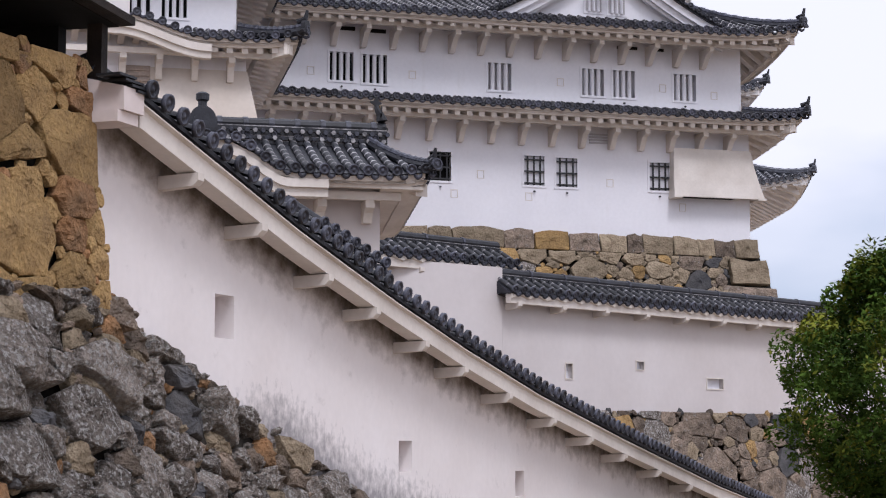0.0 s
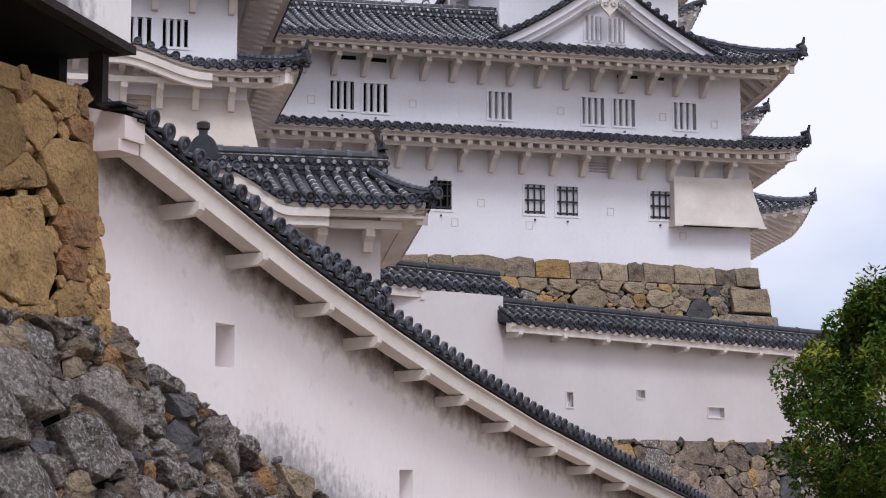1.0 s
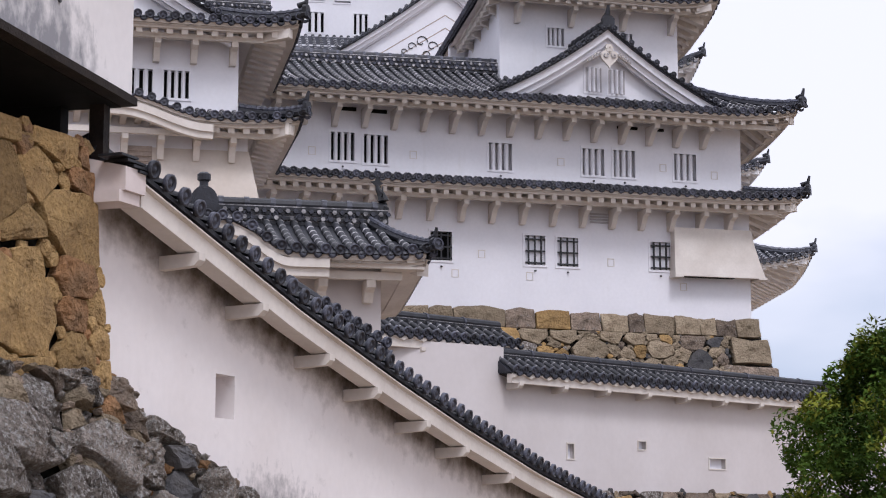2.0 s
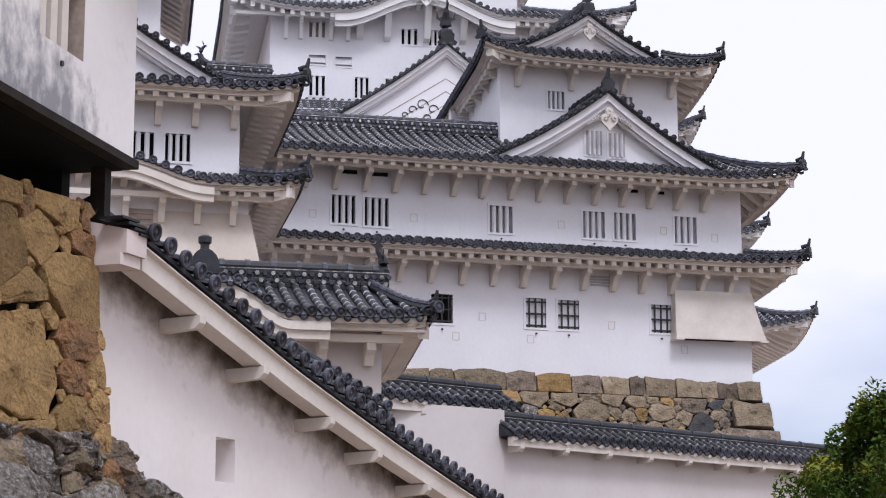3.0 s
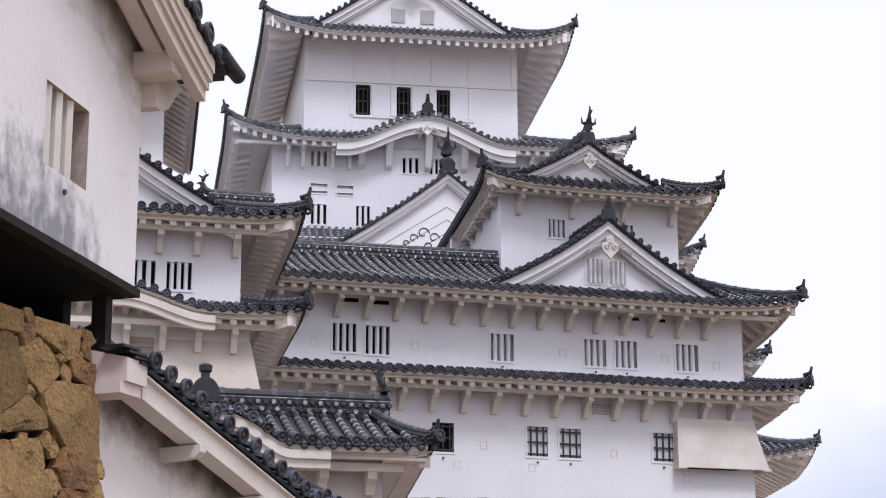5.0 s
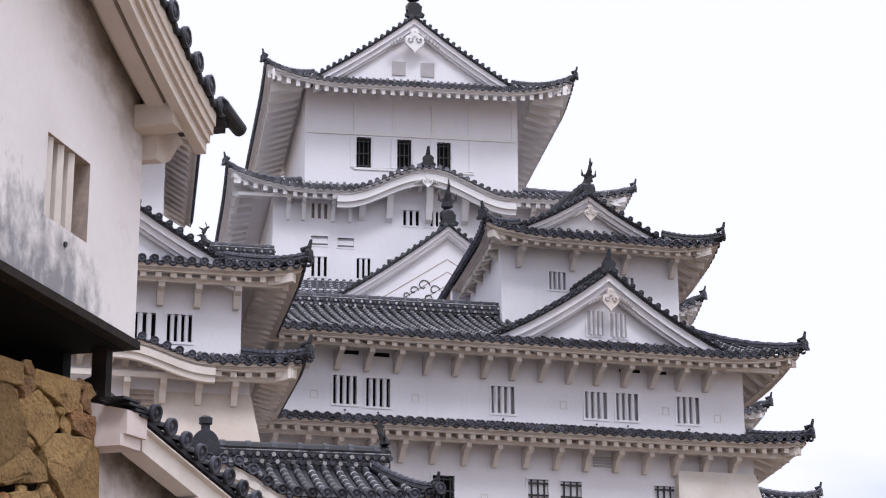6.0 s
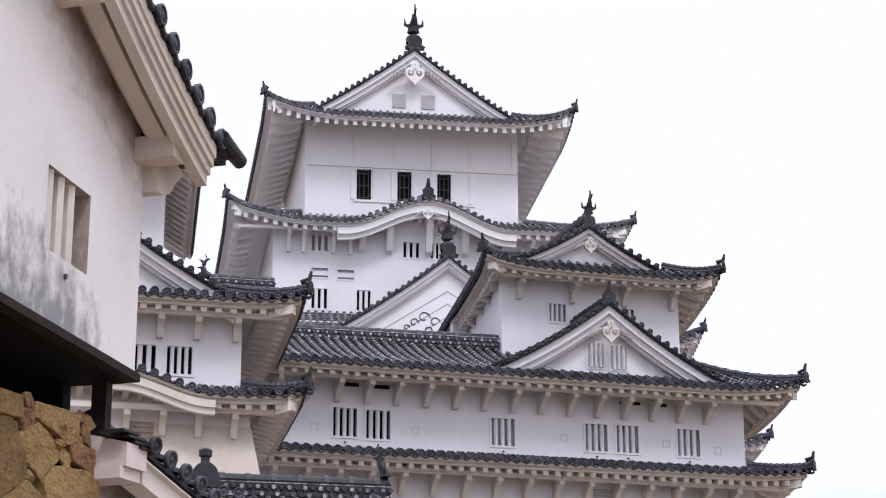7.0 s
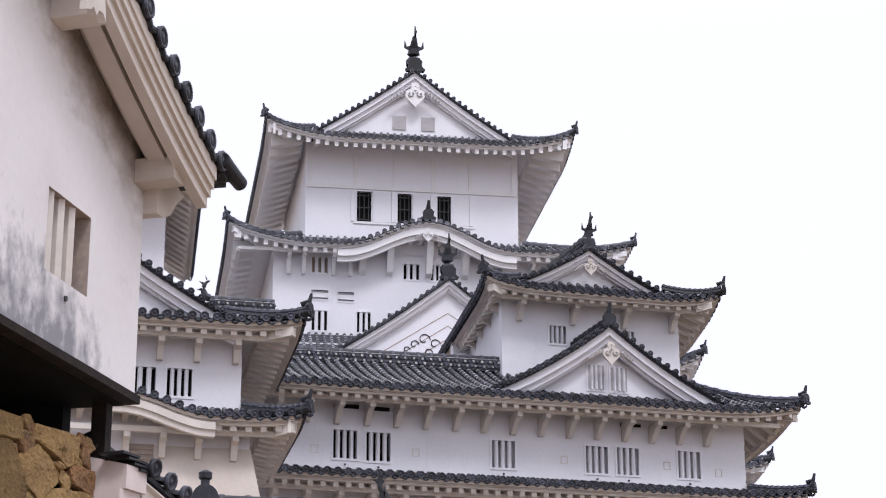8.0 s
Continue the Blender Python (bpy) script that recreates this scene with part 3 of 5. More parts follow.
def gable(th, xc, half, y, z_base, z_peak, depth, sag=0.3, board=0.42, pitch=0.33, r=0.085, pendant=0.8, windows=(), crest="oni", side=(1, -1), name="gable", lines=False, ridge_h=0.4, wall_in=0.42, crest_s=1.0, crest_dx=0.0):
    """A gable that faces forward: wall, two layers of bargeboard, verge tiles, ridge and crest."""
    N = 14
    ts = [k / N for k in range(N + 1)]
    pt = lambda t, k: (xc + k * half * t, slope_z(t, z_peak, z_base, sag))
    bm = bmesh.new()
    poly = [(xc + half * 0.92 * t, y + wall_in, slope_z(t, z_peak - board, z_base - 0.2, sag)) for t in ts[::-1]] + [(xc - half * 0.92 * t, y + wall_in, slope_z(t, z_peak - board, z_base - 0.2, sag)) for t in ts[1:]]
    prism(bm, poly, (0, 0.25, 0))
    root = part(name, tidy(bm), FACE[0], th)
    for k in side:
        for d, lo, hi, yy in ((0, 0.10, board * 0.62, 0.0), (1, board * 0.50, board, 0.13), (2, board * 0.94, board * 1.18, 0.25)):
            bm = bmesh.new()
            loft(bm, [[(pt(t, k)[0], y + yy, pt(t, k)[1] - lo), (pt(t, k)[0], y + yy + 0.14, pt(t, k)[1] - lo), (pt(t, k)[0], y + yy + 0.14, pt(t, k)[1] - hi), (pt(t, k)[0], y + yy, pt(t, k)[1] - hi)] for t in ts])
            part("bargeboard", tidy(bm), FACE[0], root)
        # roof slope behind the verge
        bm = bmesh.new()
        loft(bm, [[(pt(t, k)[0], y - 0.10, pt(t, k)[1]), (pt(t, k)[0], y + depth, pt(t, k)[1]), (pt(t, k)[0], y + depth, pt(t, k)[1] - 0.10), (pt(t, k)[0], y - 0.10, pt(t, k)[1] - 0.10)] for t in ts])
        part("roof_slope", tidy(bm), ROOF[0], root)
        length = math.hypot(half, z_peak - z_base)
        n = int(length / pitch)
        for j in range(n):
            t = (j + 0.6) / n
            x, z = pt(t, k)
            hang("verge_tile", verge_tile(r, pitch), root, Matrix.Translation((x, y - 0.16, z + 0.05)) @ pose(0, 0, 0, 0, k * math.degrees(math.atan2(z_peak - z_base, half)) * (1.25 - 0.5 * t), 0))
        bm = bmesh.new()
        for dd in (0.42, 0.72):
            tube(bm, [(pt(t, k)[0], y + dd, pt(t, k)[1] + 0.05) for t in ts], 0.09, 7)
        part("roof_roll", tidy(bm), ROOF[0], root)
    bm = bmesh.new()
    ridge(bm, (xc, y + 0.05, z_peak - 0.02), (xc, y + depth, z_peak - 0.02), 0.36, ridge_h)
    part("ridge", tidy(bm), tuple(ROOF), root)
    if crest:
        bm = bmesh.new()
        oni(bm, (xc, y + 0.06, z_peak - 0.08), 1.15 * crest_s, horn=crest == "oni")
        part("ridge_end_tile", tidy(bm), TILE, root)
        if crest == "fish":
            bm = bmesh.new()
            fish(bm, (xc + crest_dx, y + 0.35, z_peak + 0.30 * crest_s), 1.05 * crest_s, 1, (0, 1, 0))
            part("ridge_fish", tidy(bm), TILE, root, "dark tile fish with raised tail")
    if pendant:
        bm = bmesh.new()
        heart(bm, xc, y - 0.10, z_peak - board - 0.68 * pendant, pendant)
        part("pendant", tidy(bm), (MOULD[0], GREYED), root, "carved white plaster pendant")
    for w in windows:
        window(root, *w, y=y + wall_in, flat=True)
    return root


def verge_tile(r, pitch):
    key = ("verge", r, pitch, ROOF[0].name)
    if key not in ROWS_MADE:
        bm = bmesh.new()
        tube(bm, [(0, 0, 0), (0, 0.5, 0.0)], [r, r * 0.95], 10)
        cap_disc(bm, (0, -0.01, 0), (0, -1, 0), r * 1.05)
        lo = [(r + (pitch - 2 * r) * t, -0.03 - 0.05 * math.sin(math.pi * t)) for t in (0, 0.5, 1)]
        loft(bm, [[(x, 0.02, h + 0.03), (x, 0.02, h - 0.05), (x, 0.3, h - 0.05), (x, 0.3, h + 0.03)] for x, h in lo], mat=0)
        ROWS_MADE[key] = mesh_of("verge_tile", tidy(bm), tuple(ROOF), True)
    return ROWS_MADE[key]


def holed(bm, x0, x1, z0, z1, holes, y, thick, mat=0):
    """An upright wall with rectangular holes right through it. Its front face lies at y."""
    xs = sorted({x0, x1, *(v for h in holes for v in h[:2])})
    zs = sorted({z0, z1, *(v for h in holes for v in h[2:4])})
    hit = lambda x, z: any(h[0] < x < h[1] and h[2] < z < h[3] for h in holes)
    grid = {}
    for i in range(len(xs)):
        for j in range(len(zs)):
            for k, yy in enumerate((y, y + thick)):
                grid[i, j, k] = bm.verts.new((xs[i], yy, zs[j]))
    solid = lambda i, j: 0 <= i < len(xs) - 1 and 0 <= j < len(zs) - 1 and not hit((xs[i] + xs[i + 1]) / 2, (zs[j] + zs[j + 1]) / 2)
    for i in range(len(xs) - 1):
        for j in range(len(zs) - 1):
            if not solid(i, j):
                continue
            g = grid
            bm.faces.new((g[i, j, 0], g[i + 1, j, 0], g[i + 1, j + 1, 0], g[i, j + 1, 0]))
            bm.faces.new((g[i, j, 1], g[i, j + 1, 1], g[i + 1, j + 1, 1], g[i + 1, j, 1]))
            for (di, dj), (p, q) in (((-1, 0), ((i, j), (i, j + 1))), ((1, 0), ((i + 1, j), (i + 1, j + 1))), ((0, -1), ((i, j), (i + 1, j))), ((0, 1), ((i, j + 1), (i + 1, j + 1)))):
                if not solid(i + di, j + dj):
                    bm.faces.new((g[(*p, 0)], g[(*q, 0)], g[(*q, 1)], g[(*p, 1)]))
    for v in [v for v in bm.verts if not v.link_faces]:
        bm.verts.remove(v)
    tidy(bm)


def window(parent, x0, x1, z0, z1, style="bars", count=3, y=0.0, flat=False):
    """A window in its hole: a rim, upright bars, or an iron lattice before a white shutter. y is the wall's face."""
    bm = bmesh.new()
    e = 0.07
    for a in ((x0 - e, x0, z0 - e, z1 + e), (x1, x1 + e, z0 - e, z1 + e), (x0, x1, z1, z1 + e), (x0, x1, z0 - e, z0)):
        box(bm, a[0], a[1], y - 0.025, y + 0.10, a[2], a[3])
    root = part("window", bm, FACE[0], parent)
    # bars, dark: a black plate painted as the unlit room, no real shutter
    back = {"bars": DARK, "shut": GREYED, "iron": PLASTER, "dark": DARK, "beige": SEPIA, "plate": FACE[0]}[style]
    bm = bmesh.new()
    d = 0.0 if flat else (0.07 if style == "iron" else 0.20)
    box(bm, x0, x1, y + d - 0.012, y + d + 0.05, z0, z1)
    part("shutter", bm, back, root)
    w = x1 - x0
    if style in ("bars", "shut", "beige"):
        b = w / (2 * count + 1)
        for k in range(count):
            bm = bmesh.new()
            c = x0 + b * (2 * k + 1.5)
            h = b * 0.56
            yb = y + (-0.06 if flat else 0.03)
            prism(bm, [(c - h, yb, z0), (c - h * 0.4, yb - 0.04, z0), (c + h * 0.4, yb - 0.04, z0), (c + h, yb, z0), (c + h, yb + 0.09, z0), (c - h, yb + 0.09, z0)], (0, 0, z1 - z0))
            part("window_bar", tidy(bm), FACE[0], root)
    elif style == "plate":   # a flap with a slot under its top edge
        bm = bmesh.new()
        box(bm, x0, x1, y + 0.02, y + 0.18, z0 + 0.10, z1 - 0.13)
        part("flap", bm, FACE[0], root)
    else:
        for k in range(3):
            bm = bmesh.new()
            c = x0 + w * (k + 0.6) / 3.2
            box(bm, c - 0.022, c + 0.022, y - 0.02, y + 0.03, z0, z1)
            part("iron_bar", bm, IRON, root)
        for k in range(3):
            bm = bmesh.new()
            c = z0 + (z1 - z0) * (0.05 + 0.4 * k)
            box(bm, x0, x1, y - 0.03, y + 0.035, c, c + 0.045)
            part("iron_bar", bm, IRON, root)
    return root


def loophole(parent, x, z, w=0.24, h=0.26, y=0.0):
    """A small plastered-over gun port: a shallow raised rim."""
    bm = bmesh.new()
    e = 0.025
    for a in ((x, x + e, z, z + h), (x + w - e, x + w, z, z + h), (x + e, x + w - e, z + h - e, z + h), (x + e, x + w - e, z, z + e * 0.6)):
        box(bm, a[0], a[1], y - 0.012, y + 0.02, a[2], a[3])
    part("gun_port", bm, TRIM, parent)


def body(th, x0, x1, y0, y1, z0, z1, holes=(), mat=None, name="wall", label="", skew=0.0):
    """Four walls of one storey, the front one with its openings."""
    bm = bmesh.new()
    holed(bm, x0, x1, z0, z1, list(holes), y0, 0.30)
    mat = mat or FACE[0]
    root = part(name, bm, mat, th, label)
    for a in ((x0, x0 + 0.3, y0 + 0.302, y1), (x1 - 0.3, x1, y0 + 0.302, y1), (x0 + 0.302, x1 - 0.302, y1 - 0.3, y1)):
        bm = bmesh.new()
        for v in box(bm, *a, z0, z1):
            v.co.x += skew * (v.co.y - y0) if a[2] < y1 - 0.4 else 0.0
        part(name, bm, mat, th)
    return root


# ------------------------------------------------------------ stones
def clip(poly, nx, ny, c):
    """Keeps of a convex outline what lies at nx*x + ny*y <= c."""
    out = []
    for (ax, ay), (bx, by) in zip(poly, poly[1:] + poly[:1]):
        da, db = nx * ax + ny * ay - c, nx * bx + ny * by - c
        if da <= 0:
            out.append((ax, ay))
        if da * db < 0:
            t = da / (da - db)
            out.append((ax + (bx - ax) * t, ay + (by - ay) * t))
    return out


def cells(region, size, rng, stretch=1.3, small=0.35):
    """Stone outlines that fill a convex region: a weighted division about scattered seeds, some of them chips."""
    xs, ys = [p[0] for p in region], [p[1] for p in region]
    seeds = []
    tries = int(14 * (max(xs) - min(xs)) * (max(ys) - min(ys)) / (size * size))
    for _ in range(tries):
        p = (rng.uniform(min(xs) - size, max(xs) + size), rng.uniform(min(ys) - size, max(ys) + size))
        rad = size * (rng.uniform(0.75, 1.15) if rng.random() > small else rng.uniform(0.28, 0.5))
        if all(math.hypot((p[0] - q[0]) / stretch, p[1] - q[1]) > 0.52 * (rad + q[2]) for q in seeds):
            seeds.append((*p, rad))
    out = []
    for p in seeds:
        poly = list(region)
        for q in seeds:
            if q is p:
                continue
            dx, dy = q[0] - p[0], q[1] - p[1]
            ex, ey = dx / stretch ** 2, dy
            d = math.hypot(dx / stretch, dy)
            if d > 3.2 * size:
                continue
            t = 0.5 + 0.5 * (p[2] - q[2]) / (p[2] + q[2]) * 0.9
            mx, my = p[0] + dx * t, p[1] + dy * t
            poly = clip(poly, ex, ey, ex * mx + ey * my)
            if len(poly) < 3:
                break
        if len(poly) >= 3:
            area = abs(sum(a[0] * b[1] - b[0] * a[1] for a, b in zip(poly, poly[1:] + poly[:1]))) / 2
            if area > 0.012 * size * size:
                out.append((poly, area))
    return out


def stone_mesh(poly, rng, relief, gap, rough, fine=False, crag=0.0, block=False):
    """One stone from its outline (x along, y up the face): rounded edges, a tilted broken face."""
    cx, cy = sum(p[0] for p in poly) / len(poly), sum(p[1] for p in poly) / len(poly)
    pts = []
    for a, b in zip(poly, poly[1:] + poly[:1]):
        n = 6 if fine else 3
        for k in range(n):
            t = 0.035 + 0.93 * k / (n - 1)
            pts.append((a[0] + (b[0] - a[0]) * t, a[1] + (b[1] - a[1]) * t))
    span = max(math.hypot(p[0] - cx, p[1] - cy) for p in pts)
    tx, ty = rng.uniform(-1, 1) * relief / span * 0.8, rng.uniform(-1, 1) * relief / span * 0.8
    hgt = relief * rng.uniform(0.6, 1.4)
    seed = Vector((rng.uniform(0, 90), rng.uniform(0, 90), 0))
    planes = []   # broken facets
    for _ in range(5 if crag else 0):
        a, k = rng.uniform(0, 2 * math.pi), rng.uniform(0.5, 1.6) * crag * relief / span
        planes.append((k * math.cos(a), k * math.sin(a), hgt * rng.uniform(0.75, 1.15)))
    bm = bmesh.new()
    rings = []
    levels = ((1.0, -0.6), (1.0, 0.30), (0.96, 0.66), (0.86, 0.86), (0.66, 0.97), (0.42, 1.03), (0.20, 1.05)) if fine else ((1.0, -0.6), (1.0, 0.4), (0.94, 0.8), (0.55, 1.0))
    if block:   # squared face with a narrow worn edge
        levels = ((1.0, -0.6), (1.0, 0.45), (0.985, 0.74), (0.94, 0.92), (0.80, 1.0), (0.52, 1.02), (0.24, 1.03))
    for s, h in levels:
        ring = []
        for x, y in pts:
            d = math.hypot(x - cx, y - cy)
            k = max(0.2, 1 - gap / max(d, 0.02)) * s
            px, py = cx + (x - cx) * k, cy + (y - cy) * k
            z = hgt * h
            if h > 0:
                z += (tx * (px - cx) + ty * (py - cy)) * min(1, h) + rough * noise.noise(Vector((px, py, 0)) * (2.2 / span) * 1.2 + seed) * (1.4 if fine else 1) + rough * 0.55 * noise.noise(Vector((px, py, 0)) * (6 / span) + seed) + rough * 0.3 * noise.noise(Vector((px, py, 3)) * (15 / span) + seed)
            if h > 0.3:
                for pa, pb, pc in planes:
                    z = min(z, pc + pa * (px - cx) + pb * (py - cy) + 0.25 * rough * noise.noise(Vector((px, py, 5)) * (9 / span) + seed))
            j = rough * 0.35
            ring.append((px + j * noise.noise(Vector((px * 3, py * 3, 1)) / span + seed), py + j * noise.noise(Vector((px * 3, py * 3, 7)) / span + seed), max(z, -hgt) if h > 0 else hgt * h))
        rings.append(ring)
    vs = loft(bm, [[(x - cx, -z, y - cy) for x, y, z in r] for r in rings], caps=False)
    c = bm.verts.new((0, -hgt * 1.05 - rough * 0.6 * noise.noise(seed), 0))
    top = vs[-1]
    for i in range(len(top)):
        bm.faces.new((top[i], top[(i + 1) % len(top)], c))
    return tidy(bm), (cx, cy)


def stones(parent, region, size, seed, place, mats, relief=0.10, gap=0.018, rough=0.05, stretch=1.3, small=0.35, fine=False, flat_shade=True, crag=0.5, chips=0.6, block=False):
    """Fills a region of a battered face with stones, each its own piece, with small chips wedged where they meet. place(x, h) gives the pose of the face there."""
    rng = random.Random(seed)

    def pick():
        k, acc = rng.random(), 0
        for m, w in mats:
            acc += w
            if k <= acc:
                break
        return m
    found = cells(region, size, rng, stretch, small)
    joints = {}
    for poly, area in found:
        for x, y in poly:
            joints.setdefault((round(x / 0.06), round(y / 0.06)), (x, y))
    wedges = [(x, y, size * rng.uniform(0.07, 0.17)) for x, y in joints.values() if rng.random() < chips]
    for poly, area in found:
        cx, cy = sum(p[0] for p in poly) / len(poly), sum(p[1] for p in poly) / len(poly)
        for x, y, r in wedges:
            d = math.hypot(x - cx, y - cy)
            if r * 2.2 < d < 2.5 * size and any(math.hypot(x - a, y - b) < 0.09 for a, b in poly):
                nx, ny = (x - cx) / d, (y - cy) / d
                cut = clip(poly, nx, ny, nx * x + ny * y - r * 0.85)
                poly = cut if len(cut) > 2 else poly
        bm, (cx, cy) = stone_mesh(poly, rng, relief * min(1.3, math.sqrt(area) / size + 0.25), gap, rough * min(1, math.sqrt(area) / size + 0.1), fine, crag, block)
        hang("stone", mesh_of("stone", bm, pick(), not flat_shade), parent, place(cx, cy))
    bms = {}
    for x, y, r in wedges:
        poly = []
        for k in range(6):
            a, q = k * math.pi / 3 + rng.uniform(-0.3, 0.3), r * rng.uniform(0.8, 1.25)
            poly.append((x + q * 1.25 * math.cos(a), y + q * math.sin(a)))
        one, (cx, cy) = stone_mesh(poly, rng, relief * rng.uniform(0.3, 0.75), 0.004, rough * 0.4, False, crag)
        one.transform(place(cx, cy))
        m = pick()
        tmp = bpy.data.meshes.new("chip")
        one.to_mesh(tmp)
        one.free()
        bms.setdefault(m.name, (m, bmesh.new()))[1].from_mesh(tmp)
        bpy.data.meshes.remove(tmp)
    for m, bm in bms.values():
        hang("rubble_fill", mesh_of("rubble_fill", bm, m, not flat_shade), parent, None, "", "stuff")


def course(parent, x0, x1, low, high, seed, place, mats, wide=(0.55, 1.25), relief=0.10):
    """One row of squared blocks between two heights."""
    rng = random.Random(seed)
    x = x0
    while x < x1 - 0.1:
        e = min(x1, x + rng.uniform(*wide))
        e = x1 if x1 - e < 0.35 else e
        j = lambda a: rng.uniform(-a, a)
        poly = [(x + 0.01, low(x) + 0.01), (e - 0.01 + j(0.02), low(e) + 0.01), (e - 0.01 + j(0.03), high(e) + j(0.08)), ((x + e) / 2 + j(0.15), high((x + e) / 2) + j(0.08)), (x + 0.01 + j(0.03), high(x) + j(0.08))]
        bm, (cx, cy) = stone_mesh(poly, rng, relief, 0.004, 0.05, True, 0.3, True)
        hang("stone", mesh_of("stone", bm, rng.choice(mats)), parent, place(cx, cy))
        x = e


# ------------------------------------------------------------ ground
bm = bmesh.new()
box(bm, -1500, 1500, -1500, 2500, -0.5, 0.0)
tagged(new("ground", mesh_of("ground", bm, GROUND)), "pale packed gravel ground of the castle hill", "ground", kind="structure")


# ------------------------------------------------------------ west keep with its two storeys, front gable and upper storey
def west_keep():
    th = facade("west_small_keep", 60, 0.31, 8.3, "white plastered small keep with grey tiled roofs", "castle keep")
    lo = [(-0.45, 0.26, 10.07, 10.99, "dark"), (2.71, 3.40, 10.05, 11.0, "iron"), (3.81, 4.53, 10.04, 10.98, "iron"), (7.06, 7.76, 10.05, 10.97, "iron")]
    hi = [(-3.67, -2.91, 13.12, 14.02, "bars"), (-2.60, -1.82, 13.09, 14.0, "bars"), (1.55, 2.33, 13.1, 13.98, "shut"), (4.77, 5.53, 13.1, 13.98, "shut"), (5.86, 6.62, 13.1, 13.99, "shut"), (8.02, 8.81, 13.1, 13.99, "shut")]
    w1 = body(th, -8.0, 10.65, 0, 9, 8.3, 12.2, [h[:4] for h in lo])
    for h in lo:
        window(w1, *h[:4], h[4], 3)
    # black sheet in place of the unlit room behind the windows
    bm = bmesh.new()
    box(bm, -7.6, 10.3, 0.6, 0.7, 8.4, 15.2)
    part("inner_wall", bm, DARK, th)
    for x, z in ((1.13, 10.2), (0.25, 9.55), (2.75, 9.55), (5.55, 10.1), (8.1, 9.4)):
        loophole(w1, x, z)
    w2 = body(th, -7.5, 10.45, 0.12, 8.8, 12.2, 15.45, [h[:4] for h in hi])
    for h in hi:
        window(w2, *h[:4], h[4], 3, y=0.12)
    for h in hi + lo:   # spouts under the sills
        bm = bmesh.new()
        x, z, y = (h[0] + h[1]) / 2, h[2] - 0.20, 0.12 if h[2] > 12 else 0.0
        tube(bm, [(x, y + 0.05, z + 0.02), (x, y - 0.07, z)], 0.03, 8)
        part("spout", tidy(bm), IRON, w2 if h[2] > 12 else w1)
    for x, z in ((-4.4, 13.25), (-1.1, 13.3), (3.9, 13.35), (7.5, 13.35), (9.35, 13.2)):
        loophole(w2, x, z, y=0.12)
    skirt_roof(th, (-8.6, 12.1, -1.3, 10.3), (-7.5, 10.45, 0.12, 8.8), 12.42, 12.78, 0.18, 2.6, struts=[-5.65 + 1.03 * k for k in range(16)], over=1.3, beam=0.62, strut_h=0.62, fall=0.55, skew_r=0.05)
    # flat black strips on the wall, painted as the vents' dark depth
    for i, (x0, x1, z0, z1) in enumerate(((-3.52, -2.86, 14.72, 14.84), (-2.5, -1.86, 14.70, 14.82), (6.0, 6.72, 14.70, 14.80), (7.1, 7.66, 14.70, 14.80))):
        bm = bmesh.new()
        box(bm, x0, x1, 0.085, 0.118, z0, z1)
        part("vent_slot", bm, DARK, w2)
    bm = bmesh.new()
    for k in range(4):
        box(bm, 4.95, 5.66, -0.04, -0.002, 11.50 + 0.09 * k, 11.555 + 0.09 * k)
    part("louvre", bm, GREYED, w1)
    # the corner box over the stone drop
    bm = bmesh.new()
    loft(bm, [[(x0, y, z), (x1, y, z), (x1, 0.3, z), (x0, 0.3, z)] for x0, x1, y, z in ((7.80, 10.56, -0.30, 11.45), (7.78, 10.66, -0.36, 10.9), (7.75, 10.83, -0.42, 10.3), (7.74, 10.97, -0.48, 9.87))])
    b = part("stone_drop_box", tidy(bm), TRIM, th, "jutting plastered box with a slanted front")
    for x0, x1 in ((7.72, 8.02), (10.72, 11.02)):
        bm = bmesh.new()
        box(bm, x0, x1, -0.51, 0.2, 9.79, 9.868)
        part("foot", bm, TRIM, b)
    bm = bmesh.new()
    box(bm, 8.02, 10.72, -0.50, -0.40, 9.83, 9.868)
    part("sill", bm, TRIM, b)
    # black strip painted as the shaded gap beneath the box
    bm = bmesh.new()
    box(bm, 8.1, 9.95, -0.39, -0.05, 9.835, 9.866)
    part("slot", bm, DARK, b)
    # second roof
    skirt_roof(th, (-8.4, 12.0, -1.3, 10.2), (-6.5, 9.4, 3.0, 8.0), 15.2, 17.0, 0.34, 3.0, struts=[-5.53 + 0.97 * k for k in range(16)], over=1.42, beam=0.62, strut_h=0.60, fall=0.55, skew_r=0.05)
    bm = bmesh.new()
    ridge(bm, (-6.6, 3.0, 16.75), (2.85, 3.0, 16.92), 0.5, 0.42, 4, lace=True)
    part("ridge", tidy(bm), (TILE, CAP, JOINT), th)
    gable(th, 5.45, 4.15, -0.55, 15.45, 17.95, 3.2, 0.28, 0.58, pendant=0.66, windows=[(4.84, 5.40, 15.84, 16.66, "shut", 3), (5.64, 6.22, 15.82, 16.62, "shut", 3)], wall_in=0.5, ridge_h=0.14, crest_s=0.8)
    # upper storey
    up = [(4.48, 5.08, 18.0, 18.62, "shut"), (7.0, 7.6, 18.0, 18.62, "shut")]
    w3 = body(th, 2.75, 9.3, 2.5, 9.3, 15.6, 19.9, [h[:4] for h in up], skew=0.15)
    for h in up:
        window(w3, *h[:4], h[4], 3, y=2.5)
